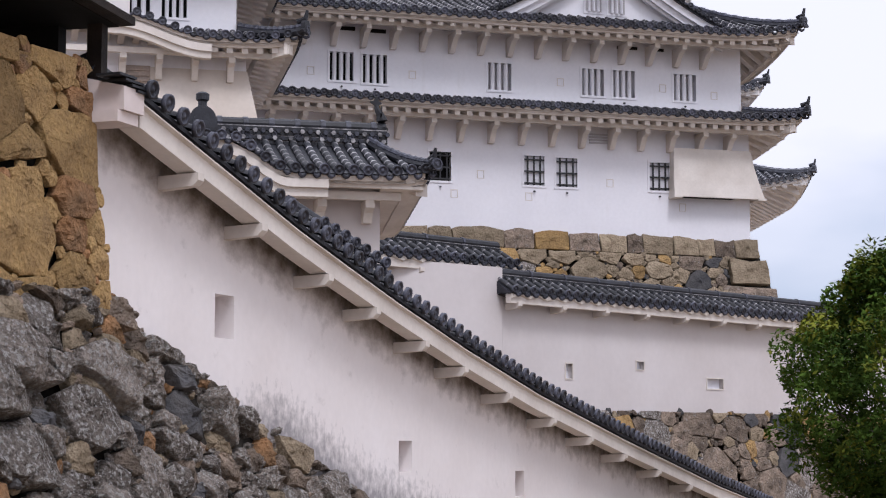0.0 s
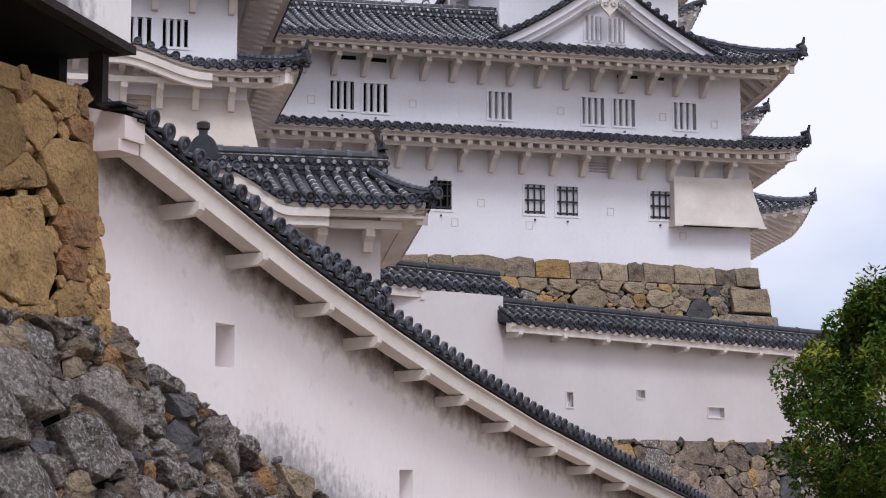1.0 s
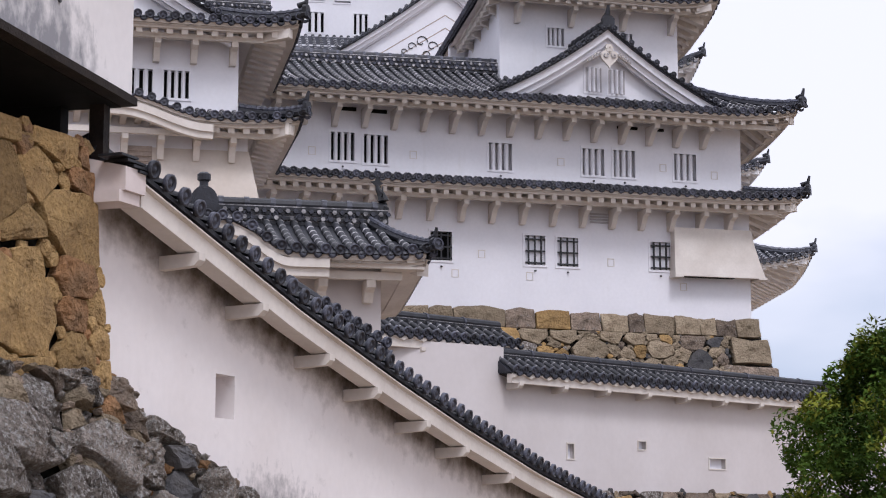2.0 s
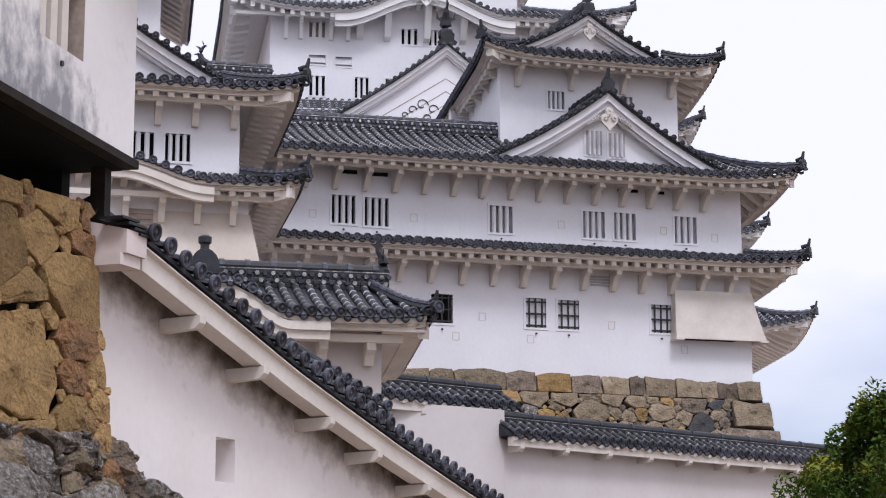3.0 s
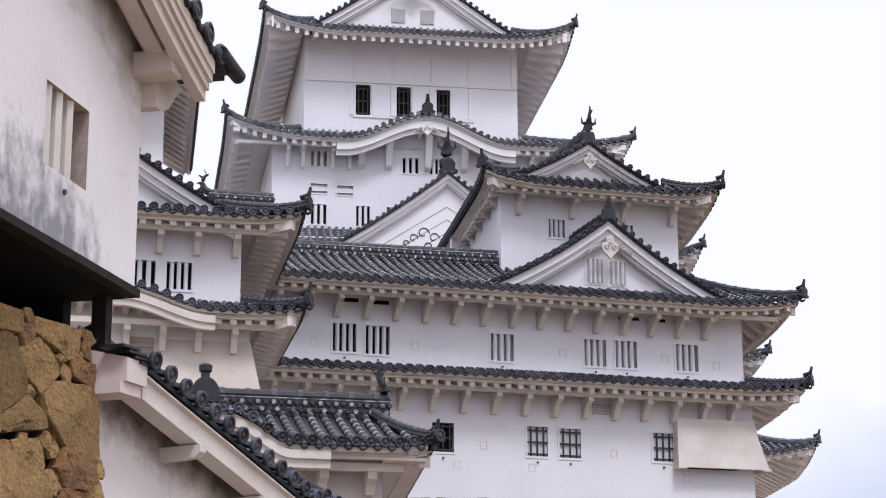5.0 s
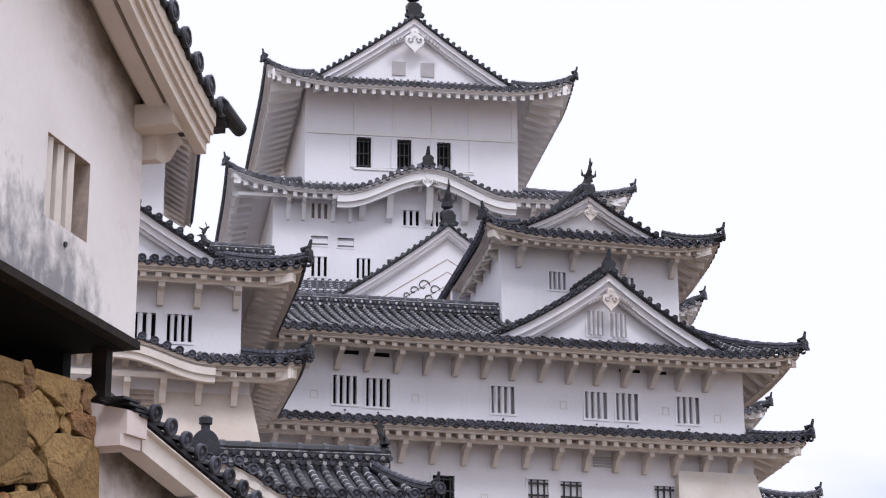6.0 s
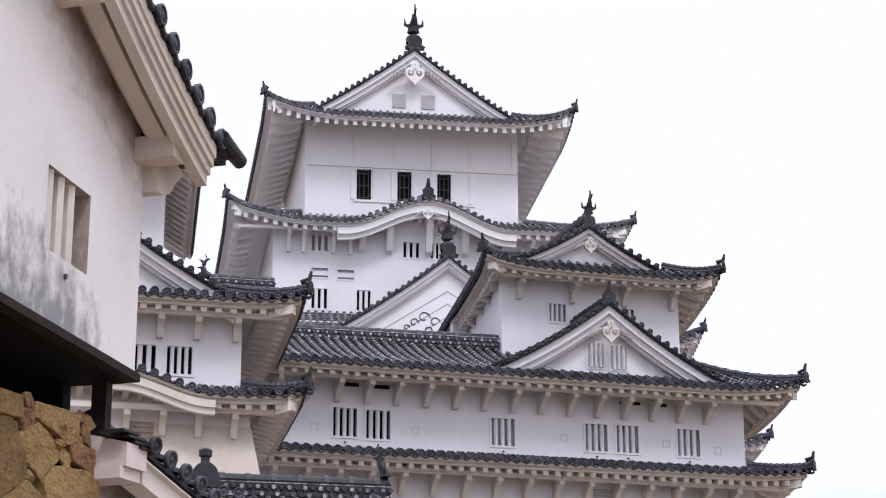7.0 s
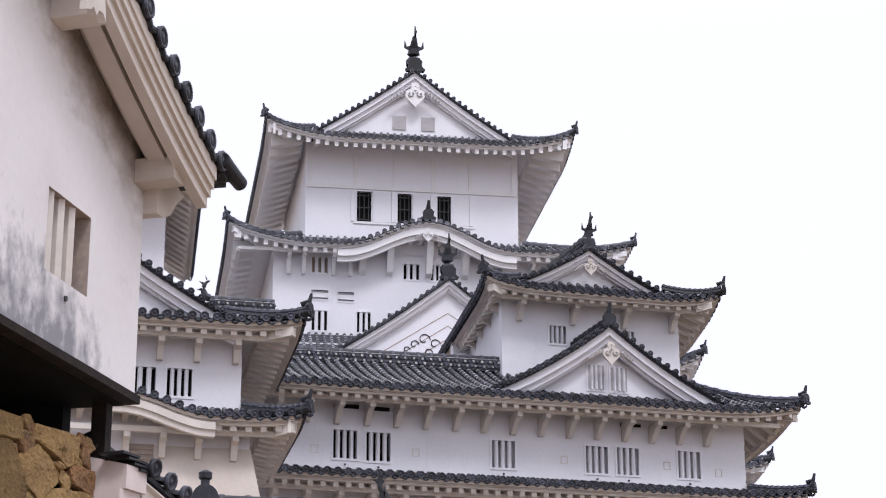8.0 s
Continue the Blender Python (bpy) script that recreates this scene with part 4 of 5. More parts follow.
    skirt_roof(th, (1.75, 10.45, 1.3, 12.0), (3.4, 8.6, 2.35, 11.0), 19.62, 20.15, 0.32, 2.2, struts=[3.35, 5.3, 7.2, 9.0], over=1.2, beam=0.6, strut_h=0.6, hips="lr", fall=0.5, skew=0.15, skew_r=0.16, side_struts=[3.0, 4.6, 6.2, 7.8])
    gable(th, 5.72, 2.55, 1.75, 19.92, 21.3, 6.0, 0.25, 0.40, pendant=0.50, crest="fish", crest_s=0.72, crest_dx=0.16)


west_keep()


# ------------------------------------------------------------ main keep
def arch(c, half, high):
    """The swelling of an eave under a curved gable."""
    def f(x):
        t = abs(x - c) / half
        return high * (0.5 + 0.5 * math.cos(math.pi * min(1, t))) if t < 1 else 0.0
    return f


def main_keep():
    th = facade("main_keep", 88, 0.163, 3.0, "towering white castle keep with stacked grey tiled roofs", "castle keep")
    # stone and hidden lower storeys
    bm = bmesh.new()
    loft(bm, [[(-18, -5, 0), (14.4, -5, 0), (14.4, 16, 0), (-18, 16, 0)], [(-16, -3, 9), (13.7, -3, 9), (13.7, 14, 9), (-16, 14, 9)]])
    part("stone_base", tidy(bm), STONE_Y, th)
    body(th, -15.5, 13.6, -3.0, 13, 9.0, 14.4)
    skirt_roof(th, (-18.0, 16.0, -5.2, 15.0), (-14, 12.4, -2.6, 12.4), 13.5, 15.0, 0.55, 3.5, over=2.2, rafter=0.5, skew_r=0.12, fall=0.4)
    body(th, -14, 12.2, -2.6, 12.4, 14.4, 19.0)
    skirt_roof(th, (-16.5, 14.1, -4.6, 14.2), (-12, 10.2, -1.9, 11.4), 17.6, 19.4, 0.6, 3.5, over=2.0, rafter=0.5)
    body(th, -12, 10.0, -1.7, 11.2, 19.0, 23.6)
    skirt_roof(th, (-14, 11.4, -3.9, 13.2), (-8.3, 6.95, -0.7, 10.2), 22.35, 24.3, 0.9, 3.5, over=2.0, rafter=0.5)
    gable(th, -0.45, 5.9, -3.6, 22.35, 26.4, 4.0, 0.18, 0.50, pendant=0, crest="fish", crest_s=1.15)
    bm = bmesh.new()   # carved scrolls and stepped mouldings of the large gable
    for k, dz in ((0, 1.35), (1, 1.95), (2, 2.55)):
        for s in (1, -1):
            loft(bm, [[(-0.45 + s * x, -3.19, z - dz), (-0.45 + s * x, -3.15, z - dz), (-0.45 + s * x, -3.15, z - dz - 0.05), (-0.45 + s * x, -3.19, z - dz - 0.05)] for x, z in ((0, 26.2), (5.4 - 0.85 * dz, 26.2 - (5.4 - 0.85 * dz) * 0.64))])
    part("moulding", tidy(bm), SEPIA, th)
    for cx, cz, rad in ((-1.55, 23.55, 0.30), (-1.05, 23.35, 0.26), (-2.0, 23.30, 0.22), (-1.35, 22.95, 0.2), (-0.6, 23.2, 0.22), (-0.75, 22.85, 0.18), (-2.35, 23.05, 0.16)):
        bm = bmesh.new()
        tube(bm, [(cx + rad * math.cos(a) * (1 - 0.06 * j), -3.2, cz + rad * math.sin(a) * (1 - 0.06 * j)) for j, a in enumerate([0.5 * q for q in range(12)])], 0.024, 5)
        part("scroll", tidy(bm), IRON, th, "dark curling scroll")
    # fourth storey
    lo = [(-6.46, -5.74, 24.45, 25.4, "bars"), (-4.34, -3.70, 24.42, 25.4, "bars"), (-2.9, -2.3, 24.42, 25.4, "bars"), (-2.15, -1.4, 27.1, 27.85, "bars"), (-0.85, -0.2, 27.1, 27.85, "bars"), (-6.5, -5.75, 27.25, 28.0, "beige"), (-6.5, -5.72, 25.95, 26.4, "plate"), (-5.25, -4.5, 25.9, 26.35, "plate")]
    w = body(th, -8.3, 6.95, -0.7, 14.2, 22.6, 28.6, [h[:4] for h in lo])
    for h in lo:
        window(w, *h[:4], h[4], 2, y=-0.7)
    # added black sheet: the room's darkness as a colour
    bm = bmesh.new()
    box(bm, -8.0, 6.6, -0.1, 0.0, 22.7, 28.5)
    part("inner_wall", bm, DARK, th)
    bump = arch(-1.15, 4.0, 1.25)
    skirt_roof(th, (-10.6, 8.75, -2.0, 16.0), (-6.85, 3.6, 0.0, 13.4), 28.42, 29.25, 0.85, 4.2, over=1.3, rafter=0.46, raf_h=0.34, bump=bump, struts=[-7.6, -6.9, -5.5, -4.7, 2.6, 4.0, 5.5], beam=0.62, strut_h=0.9, lift_r=0.5, side_gauge=2.2, side_beam=True, beam_gap=(-4.4, 2.1))
    bm = bmesh.new()   # white boards that follow the curved gable
    for lo_, hi_, yy in ((0.28, 0.62, -1.80), (0.50, 0.86, -1.66)):
        rings = []
        for k in range(41):
            x = -5.4 + 8.5 * k / 40
            z = 28.42 + bump(x)
            rings.append([(x, yy, z - lo_), (x, yy + 0.16, z - lo_), (x, yy + 0.16, z - hi_), (x, yy, z - hi_)])
        loft(bm, rings)
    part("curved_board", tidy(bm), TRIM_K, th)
    bm = bmesh.new()
    prism(bm, [(-5.2, -0.72, 28.3)] + [(-5.2 + 8.1 * k / 24, -0.72, 28.25 + bump(-5.2 + 8.1 * k / 24)) for k in range(25)] + [(2.9, -0.72, 28.3)], (0, 0.2, 0))
    part("arch_wall", tidy(bm), FACE[0], th)
    for x in (-4.15, -2.85, -0.97, 0.75, 1.9):
        bm = bmesh.new()
        top_z = 28.0 + bump(x)
        prism(bm, [(x - 0.15, -0.71, top_z), (x - 0.15, -1.62, top_z), (x - 0.15, -1.62, top_z - 0.18), (x - 0.15, -0.98, 27.35), (x - 0.15, -0.71, 27.2)], (0.30, 0, 0))
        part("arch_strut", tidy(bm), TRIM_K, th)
    bm = bmesh.new()
    heart(bm, -1.15, -1.86, 28.95, 0.55)
    part("pendant", tidy(bm), (TRIM_K, GREYED), th)
    bm = bmesh.new()
    ridge(bm, (-1.15, -1.9, 29.75), (-1.15, 0.0, 29.75), 0.36, 0.22, 2)
    oni(bm, (-1.15, -1.85, 29.7), 1.1)
    part("ridge_end_tile", tidy(bm), (TILE, CAP, JOINT), th)
    # top storey
    top = [(-4.33, -3.63, 30.1, 31.62, "dark"), (-2.36, -1.68, 30.1, 31.6, "dark"), (-0.42, 0.24, 30.1, 31.56, "dark")]
    w = body(th, -6.8, 3.55, 0, 13.4, 29.0, 34.2, [h[:4] for h in top])
    for h in top:
        window(w, *h[:4], h[4], 3, y=0.0)
    # black sheet stands for the dark top room
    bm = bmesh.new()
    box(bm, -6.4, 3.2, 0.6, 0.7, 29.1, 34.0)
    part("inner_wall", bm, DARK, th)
    bm = bmesh.new()   # flush rails and posts of the top storey
    box(bm, -6.75, 3.5, -0.07, 0.0, 31.72, 31.90)
    for x in (-6.6, -4.4, -2.5, -0.6, 1.2, 3.35):
        box(bm, x - 0.09, x + 0.09, -0.065, 0.0, 31.9, 33.4)
    box(bm, -4.5, 1.4, -0.05, 0.0, 29.98, 30.08)
    part("rail", bm, TRIM_K, w)
    for x0, x1, out in ((-3.60, -2.68, 0.025), (-1.66, -0.78, 0.025), (0.27, 1.12, 0.025), (-2.66, -2.42, 0.07), (-0.76, -0.50, 0.07), (-4.62, -4.42, 0.07), (1.14, 1.32, 0.07)):
        bm = bmesh.new()
        box(bm, x0, x1, -out, -0.001, 30.10, 31.66)
        part("sliding_shutter" if out < 0.05 else "post", bm, FACE[0], w)
    skirt_roof(th, (-8.95, 6.0, -2.0, 15.4), (-6.4, 3.1, -0.5, 14.2), 33.72, 34.55, 0.75, 3.8, over=1.9, rafter=0.45, raf_h=0.40, side_gauge=2.2, skew_r=0.04)
    for x in (-2.75, -1.35):   # two shuttered openings in the top gable
        bm = bmesh.new()
        box(bm, x, x + 0.66, -0.93, -0.885, 34.55, 35.25)
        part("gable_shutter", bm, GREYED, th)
    gable(th, -1.72, 4.85, -1.3, 34.1, 37.5, 15.0, 0.14, 0.62, pendant=1.05, crest="fish", crest_s=1.25)


ROOF[:] = [TILE_K, CAP_K, JOINT_K]
# lighter copies stand in for light bounced up to the eaves
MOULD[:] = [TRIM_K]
FACE[:] = [LIGHTENED]
main_keep()
ROOF[:] = [TILE, CAP, JOINT]
MOULD[:] = [TRIM]
FACE[:] = [PLASTER]


# ------------------------------------------------------------ gate turret with two roofs, and the tower behind it
def turret():
    th = facade("gate_turret", 52, 0.25, 4.0, "white plastered turret with two tiled roofs", "turret")
    hi = [(-7.72, -7.05, 13.08, 13.83, "bars"), (-8.85, -8.02, 13.1, 13.83, "bars")]
    w = body(th, -12.5, -5.72, 0, 6, 12.2, 15.2, [h[:4] for h in hi])
    for h in hi:
        window(w, *h[:4], h[4], 3)
    # sheet coloured black as the turret's unlit inside
    bm = bmesh.new()
    box(bm, -12.2, -6.1, 0.6, 0.7, 4.2, 15.0)
    part("inner_wall", bm, DARK, th)
    body(th, -12.5, -5.45, -0.05, 6, 8.0, 12.2)
    bm = bmesh.new()   # flared foot that overhangs the stone
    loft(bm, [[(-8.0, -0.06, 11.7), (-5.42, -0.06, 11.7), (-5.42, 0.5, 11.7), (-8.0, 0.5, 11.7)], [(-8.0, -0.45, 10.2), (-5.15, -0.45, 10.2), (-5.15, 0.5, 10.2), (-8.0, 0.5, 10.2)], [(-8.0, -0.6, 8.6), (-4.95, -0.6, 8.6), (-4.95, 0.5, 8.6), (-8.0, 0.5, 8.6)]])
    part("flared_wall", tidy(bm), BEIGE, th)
    bm = bmesh.new()
    box(bm, -13, -4.9, -0.6, 6.2, 4.0, 8.6)
    part("stone_base", bm, STONE_Y, th)
    skirt_roof(th, (-13.6, -4.15, -1.1, 7.2), (-12.0, -6.3, 0.2, 5.4), 15.02, 15.48, 0.22, 1.8, sides="fr", hips="r", over=1.1, beam=0.55, struts=[-8.9, -7.95, -6.95, -5.9], strut_h=0.55, skew_r=0.06)
    gable(th, -10.6, 4.6, -0.75, 15.05, 18.0, 5.0, 0.25, 0.5, pendant=0, crest="oni")

    def sweep(x):
        t = (-6.6 - x) / 2.4
        return 0.55 * (0.5 - 0.5 * math.cos(math.pi * min(1, t))) if t > 0 else 0.0
    skirt_roof(th, (-11.5, -4.1, -1.1, 7.1), (-11.5, -5.72, 0.0, 6), 12.42, 12.76, 0.18, 1.6, sides="fr", hips="r", over=1.05, beam=0.55, struts=[-8.75, -7.8, -6.85, -5.9], strut_h=0.6, bump=sweep, skew_r=0.06)
    bm = bmesh.new()
    rings = []
    for k in range(21):
        x = -9.6 + 3.1 * k / 20
        z = 12.42 + sweep(x)
        rings.append([(x, -1.04, z - 0.22), (x, -0.82, z - 0.22), (x, -0.82, z - 0.42), (x, -1.04, z - 0.42)])
    loft(bm, rings)
    loft(bm, [[(p[0], p[1] + 0.06, p[2] - 0.18) for p in r] for r in rings])
    part("curved_board", tidy(bm), TRIM, th)
    bm = bmesh.new()
    box(bm, -8.75, -8.0, -0.09, -0.052, 11.25, 11.72)
    for k in range(3):
        box(bm, -8.72, -8.03, -0.13, -0.091, 11.3 + 0.14 * k, 11.37 + 0.14 * k)
    part("louvre", bm, SEPIA, th)


turret()


def rear_tower():
    th = facade("northwest_keep", 75, 0.2, 3.0, "white plastered keep tower with deep eaves", "castle keep")
    body(th, -19, -11.4, 0, 10, 3.0, 27.5)
    skirt_roof(th, (-21, -10.1, -2, 12), (-18.0, -12.6, 0.5, 9.5), 26.6, 28.2, 0.4, 3.0, sides="fr", hips="r", over=1.95, rafter=0.5, skew_r=0.04)
    bm = bmesh.new()
    ridge(bm, (-15, 0.6, 28.1), (-15, 9, 28.1), 0.4, 0.5)
    part("ridge", tidy(bm), (TILE, CAP, JOINT), th)


rear_tower()


def corridor_roof():
    th = facade("corridor", 66, 0.25, 4.0, "white corridor building with a dark tiled ridge", "building")
    body(th, -9.0, -6.1, 0, 5, 4.0, 18.7)
    skirt_roof(th, (-9.2, -5.95, -0.9, 5.9), (-9.0, -6.0, 2.4, 2.6), 18.6, 19.85, 0.1, 1.5, sides="f", hips="", over=0.9)
    bm = bmesh.new()
    ridge(bm, (-8.15, 2.5, 19.85), (-5.8, 2.5, 19.85), 0.36, 0.48, 4, lace=True)
    part("ridge", tidy(bm), (TILE, CAP, JOINT), th)
    bm = bmesh.new()
    arc = [(-8.12 - 0.26 * math.cos(a), 2.5, 20.72 + 0.33 * math.sin(a)) for a in [-1.5 + 0.29 * k for k in range(11)]]
    tube(bm, arc, [0.15, 0.15, 0.14, 0.125, 0.11, 0.095, 0.08, 0.07, 0.055, 0.045, 0.03], 8)
    for k in (3, 5, 7, 9):   # back fins
        x, y, z = arc[k]
        a = -1.5 + 0.29 * k
        prism(bm, [(x - 0.05 * math.cos(a), y - 0.02, z + 0.05 * math.sin(a) - 0.06), (x - 0.24 * math.cos(a), y - 0.02, z + 0.24 * math.sin(a)), (x - 0.05 * math.cos(a), y - 0.02, z + 0.05 * math.sin(a) + 0.06)], (0, 0.04, 0))
    part("ridge_fish", tidy(bm), TILE, th)


corridor_roof()


# ------------------------------------------------------------ small gate turret in front
def small_turret():
    th = facade("small_turret", 36, 0.25, 0.0, "small white turret with a curved tiled roof", "turret")
    body(th, -6.2, -1.22, 0, 3.4, 0.0, 6.6, mat=WALL_PLAIN, skew=0.08)

    def sweep(x):
        t = (-3.05 - x) / 1.2
        return 0.56 * (0.5 - 0.5 * math.cos(math.pi * min(1, t))) if t > 0 else 0.0
    skirt_roof(th, (-5.0, -0.42, -0.9, 4.3), (-4.8, -1.25, 1.15, 2.4), 6.66, 7.52, 0.10, 1.0, pitch=0.27, r=0.075, sides="fr", hips="r", over=0.9, beam=0.5, struts=[-3.4, -2.4, -1.5], strut_h=0.4, bump=sweep, rafter=0.3, fall=0.4, skew_r=0.10, hip_s=0.66, rafters=False)
    bm = bmesh.new()
    rings = []
    for k in range(25):
        x = -5.0 + 2.65 * k / 24
        z = 6.66 + sweep(x)
        rings.append([(x, -0.84, z - 0.14), (x, -0.66, z - 0.14), (x, -0.66, z - 0.30), (x, -0.84, z - 0.30)])
    loft(bm, rings)
    loft(bm, [[(p[0], p[1] + 0.07, p[2] - 0.16) for p in r] for r in rings])
    part("curved_board", tidy(bm), TRIM, th)
    bm = bmesh.new()   # boarded underside of the side eave
    loft(bm, [[(a, y, z), (b, y, z), (b, y, z - 0.05), (a, y, z - 0.05)] for a, b, y, z in ((-1.35, -0.56, -0.74, 6.44), (-0.95, -0.16, 3.1, 6.10), (-0.85, -0.06, 4.2, 6.10))])
    part("side_soffit", tidy(bm), TRIM, th)
    bm = bmesh.new()
    ridge(bm, (-4.35, 1.2, 7.42), (-0.86, 1.2, 7.42), 0.34, 0.36, 4, lace=True)
    part("ridge", tidy(bm), (TILE, CAP, JOINT), th)
    bm = bmesh.new()
    plate = [(-0.40, 0.0), (-0.42, 0.10), (-0.33, 0.16)] + [(-0.31 * math.cos(a), 0.24 + 0.34 * math.sin(a)) for a in [math.pi * k / 12 for k in range(13)]] + [(0.33, 0.16), (0.42, 0.10), (0.40, 0.0)]
    prism(bm, [(-4.47 + 0.86 * x, 0.72, 7.53 + 0.92 * z) for x, z in plate], (0, 0.20, 0))
    prism(bm, [(-4.47 + 0.6 * x, 0.67, 7.58 + 0.64 * z) for x, z in plate], (0, 0.05, 0))
    lathe(bm, (-4.47, 0.82, 8.02), [(0.11, 0.0), (0.085, 0.05), (0.085, 0.13), (0.125, 0.16), (0.13, 0.27), (0.07, 0.31)], 14)
    part("ridge_end_tile", tidy(bm), TILE, th)
    bm = bmesh.new()
    fish(bm, (-0.98, 1.2, 7.75), 0.48, 1, (1, 0, 0))
    part("ridge_ornament", tidy(bm), TILE, th)


small_turret()


# ------------------------------------------------------------ tile-capped walls
def wall_roof(th, s0, s1, eave, rise=0.42, front=0.5, back=0.35, pitch=0.31, r=0.07, brackets=(), board=0.22, gap=0.0, wavy=0.045, pans=True, sink=0.0, under=0.26):
    """The little roof along a wall's top. eave(s) gives the height of the tile ends."""
    n = max(2, int((s1 - s0) / 0.155))
    ss = [s0 + (s1 - s0) * k / n for k in range(n + 1)]
    bm = bmesh.new()
    loft(bm, [[(s, -front + 0.05, eave(s) - 0.03), (s, 0.12, eave(s) + rise), (s, 0.3, eave(s) + rise), (s, 0.3 + back, eave(s) + 0.05), (s, 0.3 + back, eave(s) - 0.06), (s, -front + 0.05, eave(s) - 0.08)] for s in ss])
    root = part("coping", tidy(bm), TILE, th)
    bm = bmesh.new()
    dips = [wavy * (1 + math.cos(2 * math.pi * (s - s0) / 0.62)) for s in ss]
    loft(bm, [[(s, -front + 0.05, eave(s) - 0.06 - gap), (s, -front + 0.05, eave(s) - 0.08 - d - gap), (s, -front + 0.10, eave(s) - 0.10 - d - gap), (s, -front + 0.10, eave(s) - 0.10 - board), (s, -front + under, eave(s) - 0.10 - board), (s, -front + under, eave(s) - 0.06 - gap)] for s, d in zip(ss, dips)])
    part("eave_board", tidy(bm), TRIM, root)
    bm = bmesh.new()
    loft(bm, [[(s, -front + under + 0.01, eave(s) - 0.10), (s, 0.0, eave(s) - 0.02), (s, 0.0, eave(s) - 0.08), (s, -front + under + 0.01, eave(s) - 0.16)] for s in ss])
    # dark timber colour stands for the shade under the coping
    part("soffit", tidy(bm), WOOD, root, "boards with the coping's shade in their dark colour")
    path = [((front + 0.14) * v, (rise + 0.0) * v) for v in (0, 0.5, 1)]
    me = tile_row(path, r, pitch, ("wall", round(rise, 3), r, pitch, round(front, 2)))
    m = int((s1 - s0) / pitch)
    for k in range(m + 1):
        s = s0 + 0.05 + k * pitch
        g = math.degrees(math.atan((eave(s + 0.1) - eave(s - 0.1)) / 0.2))
        turn = pose(0, 0, 0, 0, -g, 0)
        hang("roof_tile", me, root, Matrix.Translation((s, -front, eave(s) + (random.random() - 0.5) * 0.014)) @ turn)
        if pans:
            hang("pan_tile", pan_tile(r, pitch), root, Matrix.Translation((s, -front, eave(s))) @ turn)
    bm = bmesh.new()
    for k in range(0, n, 8):
        a, b = ss[k], ss[min(k + 8, n)]
        ridge(bm, (a, 0.2, eave(a) + rise - 0.03), (b, 0.2, eave(b) + rise - 0.03), 0.24, 0.10, 2, studs=False)
        tube(bm, [(a, 0.2, eave(a) + rise + 0.125), (a + 0.07, 0.2, eave(a + 0.07) + rise + 0.125)], 0.13, 8, 1)
    part("ridge", tidy(bm), (TILE, CAP, JOINT), root)
    for s in (s0 - 0.045, s1 + 0.005):   # plastered ends
        bm = bmesh.new()
        e = eave(s)
        prism(bm, [(s, -front + 0.08, e - 0.05), (s, 0.10, e + rise - 0.05), (s, 0.32, e + rise - 0.05), (s, 0.25 + back, e - 0.05)], (0.04, 0, 0))
        part("end_plate", tidy(bm), TILE, root)
    if brackets:
        bm = bmesh.new()
        prism(bm, [(-0.07, 0.0, -0.02), (-0.07, -front + 0.06, 0.0), (-0.07, -front + 0.06, -0.08), (-0.07, -front + 0.12, -0.14), (-0.07, 0.0, -0.17)], (0.14, 0, 0))
        arm = mesh_of("bracket", tidy(bm), TRIM)
        for s in brackets:
            hang("bracket", arm, root, Matrix.Translation((s, 0, eave(s) - 0.10 - board + 0.03 - sink)))
    return root


